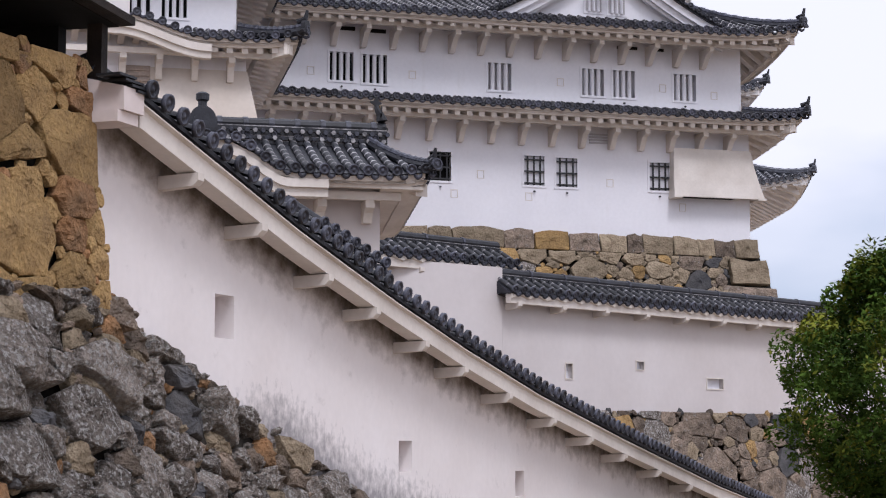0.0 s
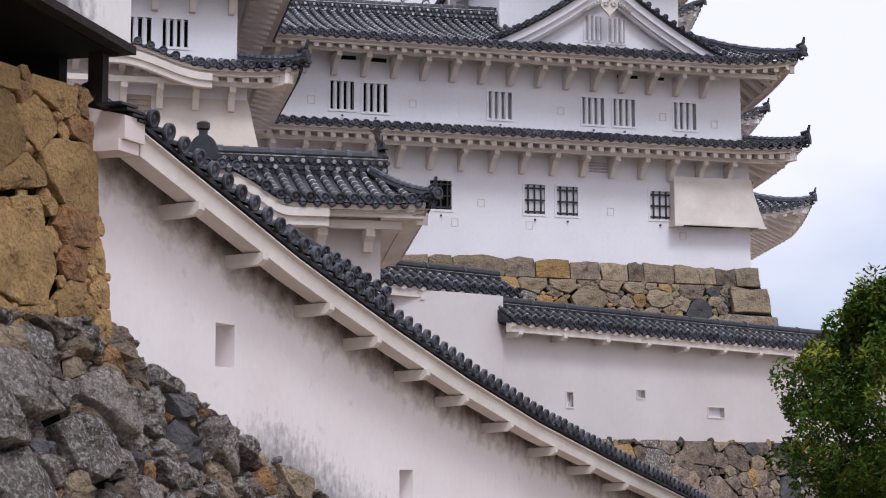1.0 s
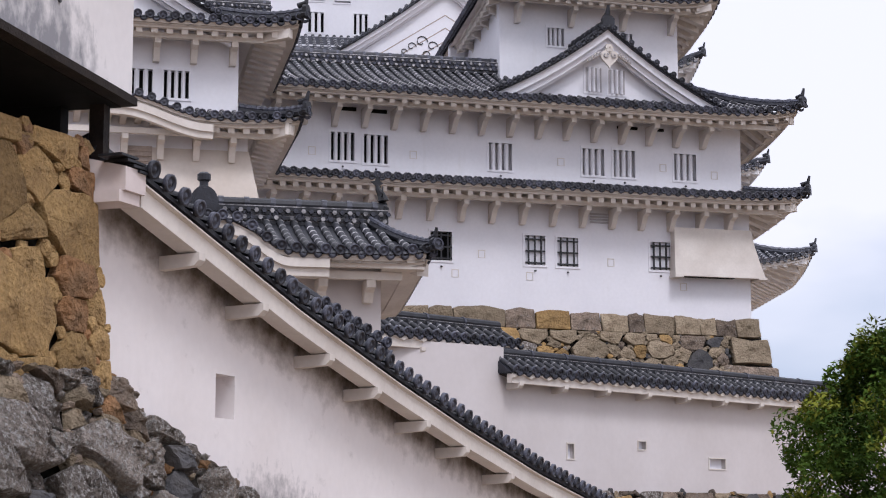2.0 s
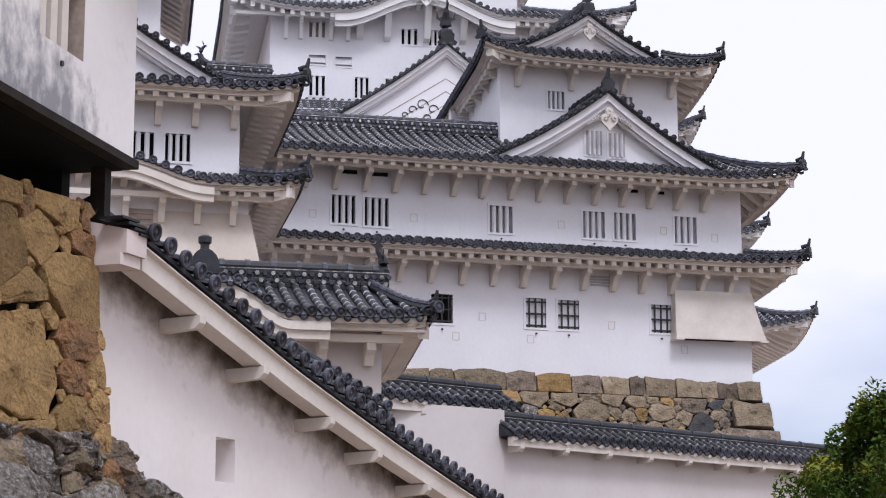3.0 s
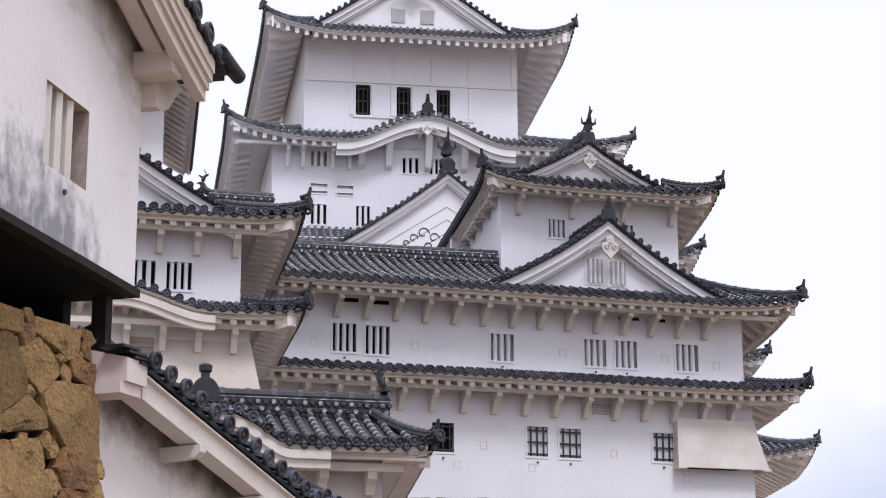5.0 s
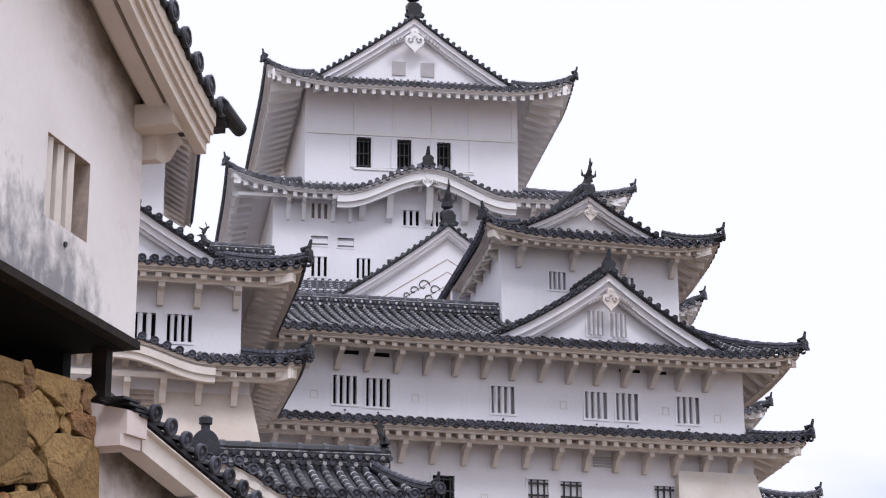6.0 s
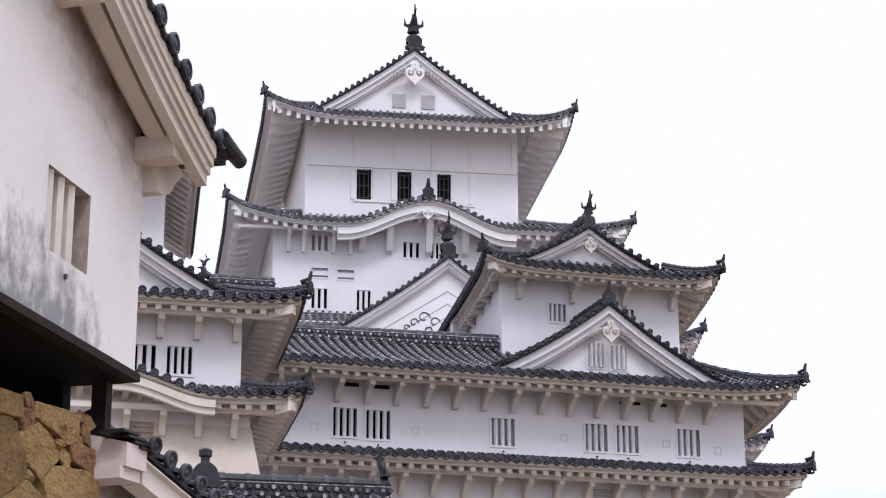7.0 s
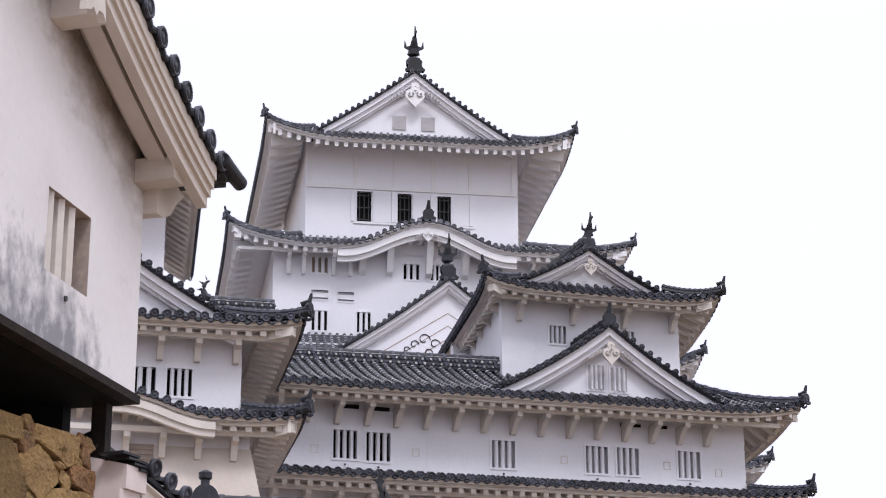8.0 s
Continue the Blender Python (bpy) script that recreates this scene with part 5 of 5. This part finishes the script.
def sloped_wall():
    th = facade("sloped_wall", 28.5, 2.6, 0.0, "weathered white plaster wall that descends under a tiled coping", "wall")
    knots = [(-10.3, 5.36), (-8.95, 5.03), (-7.58, 4.70), (-6.11, 4.34), (-4.79, 4.06), (-2.94, 3.68), (-0.34, 3.19), (3.07, 2.62), (8.09, 1.93), (15.94, 0.92), (22.5, 0.2)]

    def eave(s):
        for (a, za), (b, zb) in zip(knots, knots[1:]):
            if s <= b:
                return za + (zb - za) * (s - a) / (b - a)
        return knots[-1][1]
    holes = [(-7.22, -6.75, 2.88, 3.38), (-1.72, -1.22, 1.30, 1.74), (3.29, 3.75, 0.85, 1.27)]
    xs = [-10.2 + 0.4 * k for k in range(82)]
    bm = bmesh.new()
    uv = bm.loops.layers.uv.new("UVMap")
    foot = lambda s: 3.15 + (s + 9.4) * -0.333 if s < -3.0 else max(-0.2, 1.02 - (s + 3.0) * 0.2)
    cuts = sorted({*(x for x in xs), *(v for h in holes for v in h[:2])})
    for a, b in zip(cuts, cuts[1:]):
        mid = (a + b) / 2
        h = next((h for h in holes if h[0] < mid < h[1]), None)
        spans = [(None, None)] if not h else [(None, h[2]), (h[3], None)]
        for lo, hi in spans:
            q = []
            for s in (a, b):
                q.append((s, -0.2 if lo is None else lo, eave(s) - 0.05 if hi is None else hi))
            zs = [0, 0.25, 0.5, 0.75, 1]
            for j in range(4):
                pts = [(q[0][0], q[0][1] + (q[0][2] - q[0][1]) * zs[j]), (q[1][0], q[1][1] + (q[1][2] - q[1][1]) * zs[j]), (q[1][0], q[1][1] + (q[1][2] - q[1][1]) * zs[j + 1]), (q[0][0], q[0][1] + (q[0][2] - q[0][1]) * zs[j + 1])]
                f = bm.faces.new([bm.verts.new((s, 0, z)) for s, z in pts])
                for lp in f.loops:
                    # u is the drop below the eave, for the brown grime and painted shade
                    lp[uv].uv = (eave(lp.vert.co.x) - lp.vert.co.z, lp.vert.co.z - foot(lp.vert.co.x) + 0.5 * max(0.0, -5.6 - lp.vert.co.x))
        if h:
            for (p, q) in (((a, h[2]), (b, h[2])), ((a, h[3]), (b, h[3]))):
                bm.faces.new([bm.verts.new(v) for v in ((p[0], 0, p[1]), (q[0], 0, q[1]), (q[0], 0.30, q[1]), (p[0], 0.30, p[1]))])
            for s in (a, b):
                if s in h[:2]:
                    bm.faces.new([bm.verts.new(v) for v in ((s, 0, h[2]), (s, 0.30, h[2]), (s, 0.30, h[3]), (s, 0, h[3]))])
            bm.faces.new([bm.verts.new(v) for v in ((a, 0.30, h[2]), (b, 0.30, h[2]), (b, 0.30, h[3]), (a, 0.30, h[3]))])
    for f in bm.faces:
        if max(v.co.y for v in f.verts) > 0.01:
            for lp in f.loops:
                lp[uv].uv = (6, 6)
    bmesh.ops.remove_doubles(bm, verts=bm.verts[:], dist=0.0005)
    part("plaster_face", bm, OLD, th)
    bm = bmesh.new()
    loft(bm, [[(s, 0.305, -0.2), (s, 0.6, -0.2), (s, 0.6, eave(s) + 0.05), (s, 0.305, eave(s) + 0.05)] for s in xs])
    part("core", tidy(bm), WALL_PLAIN, th)
    wall_roof(th, -9.75, 22.0, eave, rise=0.22, front=0.55, pitch=0.33, r=0.072, board=0.26, gap=0.06, pans=False, sink=0.03, brackets=[-8.5, -6.95, -5.1, -3.6, -1.86, -0.3, 1.7, 3.95, 6.1, 8.3, 10.8, 13.4, 16.2, 19.0], wavy=0.0, under=0.34)
    bm = bmesh.new()   # closed end of the coping
    prism(bm, [(-10.15, -0.50, 4.98), (-10.15, 0.25, 4.98), (-10.15, 0.25, 5.40), (-10.15, -0.50, 5.22)], (0.40, 0, 0))
    box(bm, -10.2, -9.8, -0.46, 0.2, 4.86, 4.977)
    part("coping_end", tidy(bm), ROSE, th)
    bm = bmesh.new()
    for k in range(4):
        box(bm, -10.28 + 0.12 * k, -9.95 + 0.14 * k, -0.53, -0.25, 5.31 - 0.04 * k, 5.335 - 0.04 * k)
    part("flat_tiles", bm, TILE, th)


sloped_wall()


def low_wall():
    th = facade("low_wall", 30, 1.5, 0.0, "low white wall with a descending tiled coping", "wall")
    z = lambda s: 4.74 - (s + 3.6) * 0.30
    bm = bmesh.new()
    loft(bm, [[(s, 0, 0), (s, 0.5, 0), (s, 0.5, z(s) - 0.05), (s, 0, z(s) - 0.05)] for s in (-3.8, -1.95)])
    part("plaster_face", tidy(bm), WALL_PLAIN, th)
    wall_roof(th, -3.7, -2.0, z, rise=0.20, front=0.42, pitch=0.25, r=0.062)


low_wall()


def far_wall():
    th = facade("bailey_wall", 44, 1.0, 0.0, "long white plaster wall with tiled coping on a stone base", "wall")
    bm = bmesh.new()
    holes = [(4.24, 4.48, 3.36, 3.72), (6.96, 7.26, 3.66, 3.86), (9.9, 10.6, 3.24, 3.5)]
    holed(bm, 2.0, 24, 2.55, 5.25, holes, 0, 0.12)
    part("plaster_face", bm, WALL_PLAIN, th)
    bm = bmesh.new()   # the wall bends back under the stepped coping
    bend = [(1.998, 0.001), (1.4, 0.012), (0.8, 0.06), (0.2, 0.16), (-0.4, 0.30), (-1.1, 0.50), (-1.8, 0.72)]
    loft(bm, [[(x, y, 0.0) for x, y in bend], [(x, y, 5.4) for x, y in bend], [(x, y, 5.93) for x, y in bend]], closed=False)
    for f in bm.faces:
        f.normal_flip()
    part("plaster_return", bm, WALL_PLAIN, th, smooth=True)
    bm = bmesh.new()
    box(bm, 1.2, 24, 0.255, 0.6, 0.0, 2.5)
    box(bm, 2.0, 24, 0.122, 0.6, 2.5, 5.3)
    part("core", bm, PLASTER, th)
    for x0, x1, z0, z1 in holes:
        bm = bmesh.new()
        e = 0.03
        for a in ((x0 - e, x0, z0 - e, z1 + e), (x1, x1 + e, z0 - e, z1 + e), (x0, x1, z1, z1 + e), (x0, x1, z0 - e, z0)):
            box(bm, a[0], a[1], -0.02, 0.05, a[2], a[3])
        part("loophole_rim", bm, TRIM, th)
    wall_roof(th, 1.85, 24, lambda s: 5.36 - 0.006 * s, rise=0.36, front=0.5, board=0.19, brackets=[2.15 + 1.6 * k for k in range(14)])
    bm = bmesh.new()
    box(bm, 1.2, 24, 0.1, 0.25, 0.0, 2.5)
    part("base_core", bm, EARTH, th)
    stones(th, [(3.0, 0.0), (19.5, 0.0), (19.5, 2.6), (3.0, 2.6)], 0.68, 5, lambda x, h: pose(x, -0.02 - (2.6 - h) * 0.22, h, -12), [(STONE_Y, 0.08), (STONE_P, 0.16), (STONE_B, 0.66), (STONE_G, 0.06), (STONE_D, 0.04)], 0.09, 0.005, 0.045, fine=True, crag=0.35, chips=0.4, block=True)


far_wall()


def short_wall():
    th = facade("stepped_wall", 45, 1.0, 0.0, "short white wall with tiled coping beside the turret", "wall")
    bm = bmesh.new()
    box(bm, -3.2, 3.0, 0, 0.6, 0.0, 5.95)
    part("plaster_face", bm, WALL_PLAIN, th)
    wall_roof(th, -3.0, 2.05, lambda s: 6.08, rise=0.36, front=0.5, brackets=[-2.3, -1.1, 0.15, 1.4])


short_wall()


# ------------------------------------------------------------ stone base of the west keep
def keep_base():
    th = facade("keep_stone_base", 60, 0.31, 0.0, "dry-laid tawny stone base under the white keep", "stone wall")
    bm = bmesh.new()
    loft(bm, [[(-9, -2.2, 0), (13.1, -2.2, 0), (13.1, 9.5, 0), (-9, 9.5, 0)], [(-8.2, 0.06, 8.3), (10.86, 0.06, 8.3), (10.86, 9.1, 8.3), (-8.2, 9.1, 8.3)]])
    part("core", tidy(bm), EARTH, th)
    face = lambda x, h: pose(x, -0.05 - (8.5 - h) * 0.26, h, -13)
    mix = [(STONE_P, 0.62), (STONE_Y, 0.12), (STONE_B, 0.17), (STONE_G, 0.03), (STONE_D, 0.06)]
    course(th, -2.6, 10.88, lambda x: 8.02 - 0.0105 * (x + 2.6), lambda x: 8.66 - 0.0125 * (x + 2.6), 9, face, [STONE_P, STONE_P, STONE_P, STONE_P, STONE_Y, STONE_B])
    course(th, 9.75, 11.12, lambda x: 6.98, lambda x: 7.84, 3, face, [STONE_P], (1.3, 1.4), 0.13)
    course(th, 9.35, 11.32, lambda x: 5.9, lambda x: 6.94, 4, face, [STONE_B], (1.9, 2.0), 0.13)
    stones(th, [(-2.6, 5.2), (9.33, 5.2), (9.70, 7.88), (-2.6, 8.02)], 0.60, 17, face, mix, 0.10, 0.004, 0.05, stretch=1.35, small=0.55, fine=True, crag=0.3, chips=0.6, block=True)


keep_base()


# ------------------------------------------------------------ near stone terrace and rubble slope
def terrace():
    th = facade("stone_terrace", 28.5, 2.6, 0.0, "rough tawny stone terrace wall beside the plaster wall", "stone wall")
    bm = bmesh.new()
    loft(bm, [[(-16, -0.12, 2.5), (-10.2, -0.12, 2.5), (-10.2, 0.5, 2.5), (-16, 0.5, 2.5)], [(-16, 0.0, 5.25), (-10.4, 0.0, 5.25), (-10.4, 0.5, 5.3), (-16, 0.5, 5.3)]])
    part("core", tidy(bm), EARTH, th)
    stones(th, [(-13.6, 2.75), (-9.97, 2.75), (-10.22, 5.46), (-13.6, 5.46)], 0.66, 24, lambda x, h: pose(x, -0.09 - (5.4 - h) * 0.09, h, -5), [(STONE_Y, 0.84), (STONE_R, 0.16)], 0.075, 0.004, 0.045, stretch=1.6, small=0.34, fine=True, crag=0.6, chips=0.5, block=True)


terrace()


def rubble():
    th = facade("rubble_slope", 28.5, 2.6, 0.0, "steep bank of rough grey rubble stones", "stone wall")
    crest = lambda x: 2.92 + (x + 9.48) * -0.315
    out = lambda x, h: 0.02 + max(0.0, crest(x) - h) * 0.26 + 0.30 * min(1.0, max(0.0, (-9.5 - x) / 0.7))
    bm = bmesh.new()
    loft(bm, [[(x, 0.0, crest(x) - 0.12), (x, 0.3, crest(x) - 0.12), (x, 0.3, -0.3), (x, -out(x, -0.3) + 0.02, -0.3)] for x in (-14, -9.4, -6, -1.0)])
    part("bank", tidy(bm), EARTH, th)
    rng = random.Random(8)

    dip = radians(17.5)   # the courses dip with the wall's foot
    turned = lambda x, h: (x * math.cos(dip) - h * math.sin(dip), x * math.sin(dip) + h * math.cos(dip))

    def place(u, v):
        x, h = u * math.cos(dip) + v * math.sin(dip), v * math.cos(dip) - u * math.sin(dip)
        return pose(x, -out(x, h), h, -16 + rng.uniform(-7, 7), 17.5 + rng.uniform(-7, 8), rng.uniform(-7, 7))
    outline = [(-14.2, -0.1), (-1.0, -0.1), (-1.0, 0.36), (-9.48, 2.98), (-9.9, 3.12), (-10.6, 3.12), (-14.2, 3.0)]
    stones(th, [turned(x, h) for x, h in outline], 0.43, 33, place, [(STONE_G, 0.58), (STONE_B, 0.24), (STONE_P, 0.11), (STONE_R, 0.04), (STONE_D, 0.03)], 0.15, 0.003, 0.095, stretch=2.2, small=0.5, fine=True, crag=0.8, chips=0.6, block=True)


rubble()


# ------------------------------------------------------------ near house on the terrace
def near_house():
    th = facade("gatehouse", 34.2, 4.5, 5.4, "white gatehouse gable with stained plaster and barred window", "building")
    win = (-17.38, -16.36, 6.77, 7.59)
    ridge_s = -21.0

    def verge(s):
        t = (s + 13.6) / (ridge_s + 13.6)
        return 8.57 + 1.6 * t + 1.8 * t * t
    bm = bmesh.new()
    uv = bm.loops.layers.uv.new("UVMap")
    cuts = sorted({-27.0, *win[:2], *(-27 + 0.5 * k for k in range(25)), -15.0})
    top = lambda s: verge(s if s > ridge_s else 2 * ridge_s - s) - 0.25
    for a, b in zip(cuts, cuts[1:]):
        mid = (a + b) / 2
        spans = [(6.08, None)] if not win[0] < mid < win[1] else [(6.08, win[2]), (win[3], None)]
        for lo, hi in spans:
            n = 4
            for j in range(n):
                ha, hb = (top(a), top(b)) if hi is None else (hi, hi)
                za = [lo + (ha - lo) * (j + q) / n for q in (0, 1)]
                zb = [lo + (hb - lo) * (j + q) / n for q in (0, 1)]
                f = bm.faces.new([bm.verts.new(p) for p in ((a, 0, za[0]), (b, 0, zb[0]), (b, 0, zb[1]), (a, 0, za[1]))])
                for lp in f.loops:
                    # u is the drop below the verge, where brown shade is painted with the grime
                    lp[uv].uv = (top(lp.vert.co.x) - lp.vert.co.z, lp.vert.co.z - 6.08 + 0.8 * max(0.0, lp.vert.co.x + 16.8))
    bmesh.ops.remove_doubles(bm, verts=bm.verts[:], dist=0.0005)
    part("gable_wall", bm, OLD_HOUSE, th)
    bm = bmesh.new()   # clay-coloured reveals of the window
    for a in ((win[0] - 0.05, win[0], win[2] - 0.05, win[3] + 0.05), (win[1], win[1] + 0.05, win[2] - 0.05, win[3] + 0.05), (win[0], win[1], win[3], win[3] + 0.05), (win[0], win[1], win[2] - 0.05, win[2])):
        box(bm, a[0], a[1], 0.003, 0.40, a[2], a[3])
    part("window_reveal", bm, SEPIA, th)
    bm = bmesh.new()
    for x0, x1 in ((-27, win[0] - 0.02), (win[1] + 0.02, -15.002)):
        box(bm, x0, x1, 0.02, 0.25, 6.1, 8.2)
    box(bm, -15.25, -15.002, 0.252, 8, 6.1, 8.6)
    part("side_wall", bm, PLASTER, th)
    bm = bmesh.new()
    box(bm, win[0] - 0.1, win[1] + 0.1, 0.405, 0.45, win[2] - 0.1, win[3] + 0.1)
    w = part("window", bm, SEPIA, th)
    for k in range(3):
        c = win[0] + 0.17 + 0.255 * k
        bm = bmesh.new()
        prism(bm, [(c - 0.06, 0.06, win[2]), (c, 0.02, win[2]), (c + 0.06, 0.06, win[2]), (c + 0.06, 0.12, win[2]), (c - 0.06, 0.12, win[2])], (0, 0, win[3] - win[2]))
        part("window_bar", tidy(bm), TRIM, w)
    bm = bmesh.new()
    tube(bm, [(-16.88, 0.05, 6.62), (-16.88, -0.02, 6.61)], 0.028, 10)
    part("drain_spout", tidy(bm), IRON, th)
    # floor that overhangs the stone (black: its shade painted in), sill beam and posts
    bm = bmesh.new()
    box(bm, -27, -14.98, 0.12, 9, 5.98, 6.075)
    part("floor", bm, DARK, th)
    bm = bmesh.new()
    box(bm, -27, -14.96, -0.05, 0.118, 5.99, 6.076)
    part("sill_beam", bm, WOOD, th)
    for s in (-15.12, -19.5):
        bm = bmesh.new()
        box(bm, s - 0.08, s + 0.08, 0.22, 0.38, 5.2, 5.978)
        part("post", bm, WOOD, th)
    # added back wall, coloured black as the shade beneath the floor
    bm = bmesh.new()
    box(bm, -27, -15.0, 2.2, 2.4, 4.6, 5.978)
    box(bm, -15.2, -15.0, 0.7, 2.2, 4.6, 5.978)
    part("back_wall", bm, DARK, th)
    # roof
    N = 22
    ss = [ridge_s + (-14.12 - ridge_s) * k / N for k in range(N + 1)]
    for sgn in (1, -1):
        f = lambda s: s if sgn == 1 else 2 * ridge_s - s
        bm = bmesh.new()
        loft(bm, [[(f(s), -0.62, verge(s)), (f(s), 8, verge(s)), (f(s), 8, verge(s) - 0.07), (f(s), -0.62, verge(s) - 0.07)] for s in ss])
        root = part("roof", tidy(bm), TILE, th)
        for lo, hi, y0, y1 in ((0.072, 0.22, -0.64, -0.50), (0.21, 0.32, -0.615, -0.46), (0.31, 0.41, -0.58, -0.44), (0.40, 0.53, -0.54, -0.42)):
            bm = bmesh.new()
            loft(bm, [[(f(s), y0, verge(s) - lo), (f(s), y1, verge(s) - lo), (f(s), y1, verge(s) - hi), (f(s), y0, verge(s) - hi)] for s in [q for q in ss if q < -14.55] + [-14.5]])
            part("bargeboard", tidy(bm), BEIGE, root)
        bm = bmesh.new()
        loft(bm, [[(f(s), -0.49, verge(s) - 0.10), (f(s), 0.0, verge(s) - 0.10), (f(s), 0.0, verge(s) - 0.24), (f(s), -0.49, verge(s) - 0.24)] for s in [q for q in ss if q < -14.55] + [-14.5]])
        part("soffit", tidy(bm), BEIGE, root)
        bm = bmesh.new()
        loft(bm, [[(f(s), -0.34, verge(s) - 0.242), (f(s), -0.14, verge(s) - 0.242), (f(s), -0.14, verge(s) - 0.46), (f(s), -0.34, verge(s) - 0.46)] for s in ss if s < -14.9])
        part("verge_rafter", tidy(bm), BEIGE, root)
    root = [c for c in th.children if c.name.startswith("roof")][0]
    s = -14.46
    while s > -20.5:
        g = math.degrees(math.atan((verge(s - 0.1) - verge(s + 0.1)) / 0.2))
        hang("verge_tile", verge_tile(0.10, 0.40), root, Matrix.Translation((s, -0.70, verge(s) + 0.03)) @ pose(0, 0, 0, 0, g, 0))
        s -= 0.39
    bm = bmesh.new()
    tube(bm, [(-14.42, -0.66, 8.84), (-14.12, -0.70, 8.76), (-13.92, -0.72, 8.72)], [0.10, 0.09, 0.085], 12)
    part("corner_tile", tidy(bm), TILE, root)
    # bracket under the verge
    for s, z in ((-14.98, 8.18), (-17.3, 9.06)):
        bm = bmesh.new()
        prism(bm, [(s - 0.30, 0.0, z + 0.42), (s - 0.30, -0.44, z + 0.42), (s - 0.30, -0.44, z + 0.18), (s - 0.30, 0.0, z + 0.16)], (0.30, 0, 0))
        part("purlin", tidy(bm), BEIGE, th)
    bm = bmesh.new()   # notched pendant on the bargeboard
    shape = ((0.0, 0.20), (0.40, 0.11), (0.46, -0.15), (0.38, -0.09), (0.29, -0.10), (0.24, -0.17), (0.16, -0.12), (0.10, -0.17), (0.02, -0.20), (0.03, -0.08), (-0.06, 0.05))
    prism(bm, [(-18.42 + a, -0.74, 9.10 + b) for a, b in shape], (0, 0.08, 0))
    part("pendant", tidy(bm), TRIM, th)
    bm = bmesh.new()   # eave of the long side, seen from its end
    loft(bm, [[(-15.0, y, 8.07), (-14.82, y, 8.08), (-14.6, y, 8.17), (-14.42, y, 8.36), (-14.2, y, 8.52), (-15.0, y, 8.70)] for y in (-0.16, 8)])
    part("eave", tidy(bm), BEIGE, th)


near_house()


# ------------------------------------------------------------ tree
def tree():
    base = Vector((8.85, 36.5, 0))
    th = thing("camphor_tree", base.x, base.y, 0, 0.0, "leafy green tree with a rounded uneven crown", "tree")
    rng = random.Random(4)
    bm = bmesh.new()
    tube(bm, [(0, 0, 0), (0.1, 0, 1.2), (0, 0.1, 2.6), (0.1, 0, 4.4)], [0.32, 0.26, 0.20, 0.08], 10)
    tips = []
    for k in range(16):
        a = k * 2.4
        z0 = 0.6 + 0.2 * k
        L = rng.uniform(1.5, 2.6) * (1.15 - 0.03 * k)
        p = [Vector((0.05, 0, z0)), Vector((math.cos(a) * L * 0.5, math.sin(a) * L * 0.5, z0 + L * 0.35)), Vector((math.cos(a) * L, math.sin(a) * L, z0 + L * 0.62))]
        tube(bm, p, [0.07, 0.04, 0.015], 6)
        tips.append(p)
    part("trunk", tidy(bm), BARK, th)
    verts, faces, mats = [], [], []

    def leaf(c, size, up):
        d = Vector((rng.gauss(0, 1), rng.gauss(0, 1), rng.gauss(-0.2, 0.7))).normalized()
        n = Vector((rng.gauss(0, 0.6), rng.gauss(0, 0.6), 1)).normalized()
        s = d.cross(n).normalized()
        i = len(verts)
        verts.extend([c - d * size, c + s * size * 0.42, c + d * size, c - s * size * 0.42])
        faces.append((i, i + 1, i + 2, i + 3))
        mats.append(up)
    # clumps over an uneven crown
    clumps = []
    for k in range(300):
        a, t = rng.uniform(0, 2 * math.pi), rng.random()
        h = 0.2 + 5.1 * t
        rad = 2.45 * math.sin(math.pi * min(0.97, 0.03 + 0.93 * t)) ** 0.85 * rng.uniform(0.55, 1.08)
        clumps.append((Vector((rad * math.cos(a), rad * math.sin(a), h)), rng.uniform(0.28, 0.52)))
    for c, s in clumps:
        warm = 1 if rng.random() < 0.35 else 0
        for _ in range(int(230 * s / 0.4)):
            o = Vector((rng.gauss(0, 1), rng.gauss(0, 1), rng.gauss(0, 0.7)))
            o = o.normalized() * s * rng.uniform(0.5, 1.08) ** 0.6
            # upper half of warm clumps gets the lighter leaf, sunlight painted in
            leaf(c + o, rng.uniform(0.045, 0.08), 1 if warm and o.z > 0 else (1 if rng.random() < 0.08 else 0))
    me = bpy.data.meshes.new("crown")
    me.from_pydata([tuple(v) for v in verts], [], faces)
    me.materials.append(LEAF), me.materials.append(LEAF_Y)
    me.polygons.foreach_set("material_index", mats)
    hang("crown", me, th, None, "", "stuff")


tree()
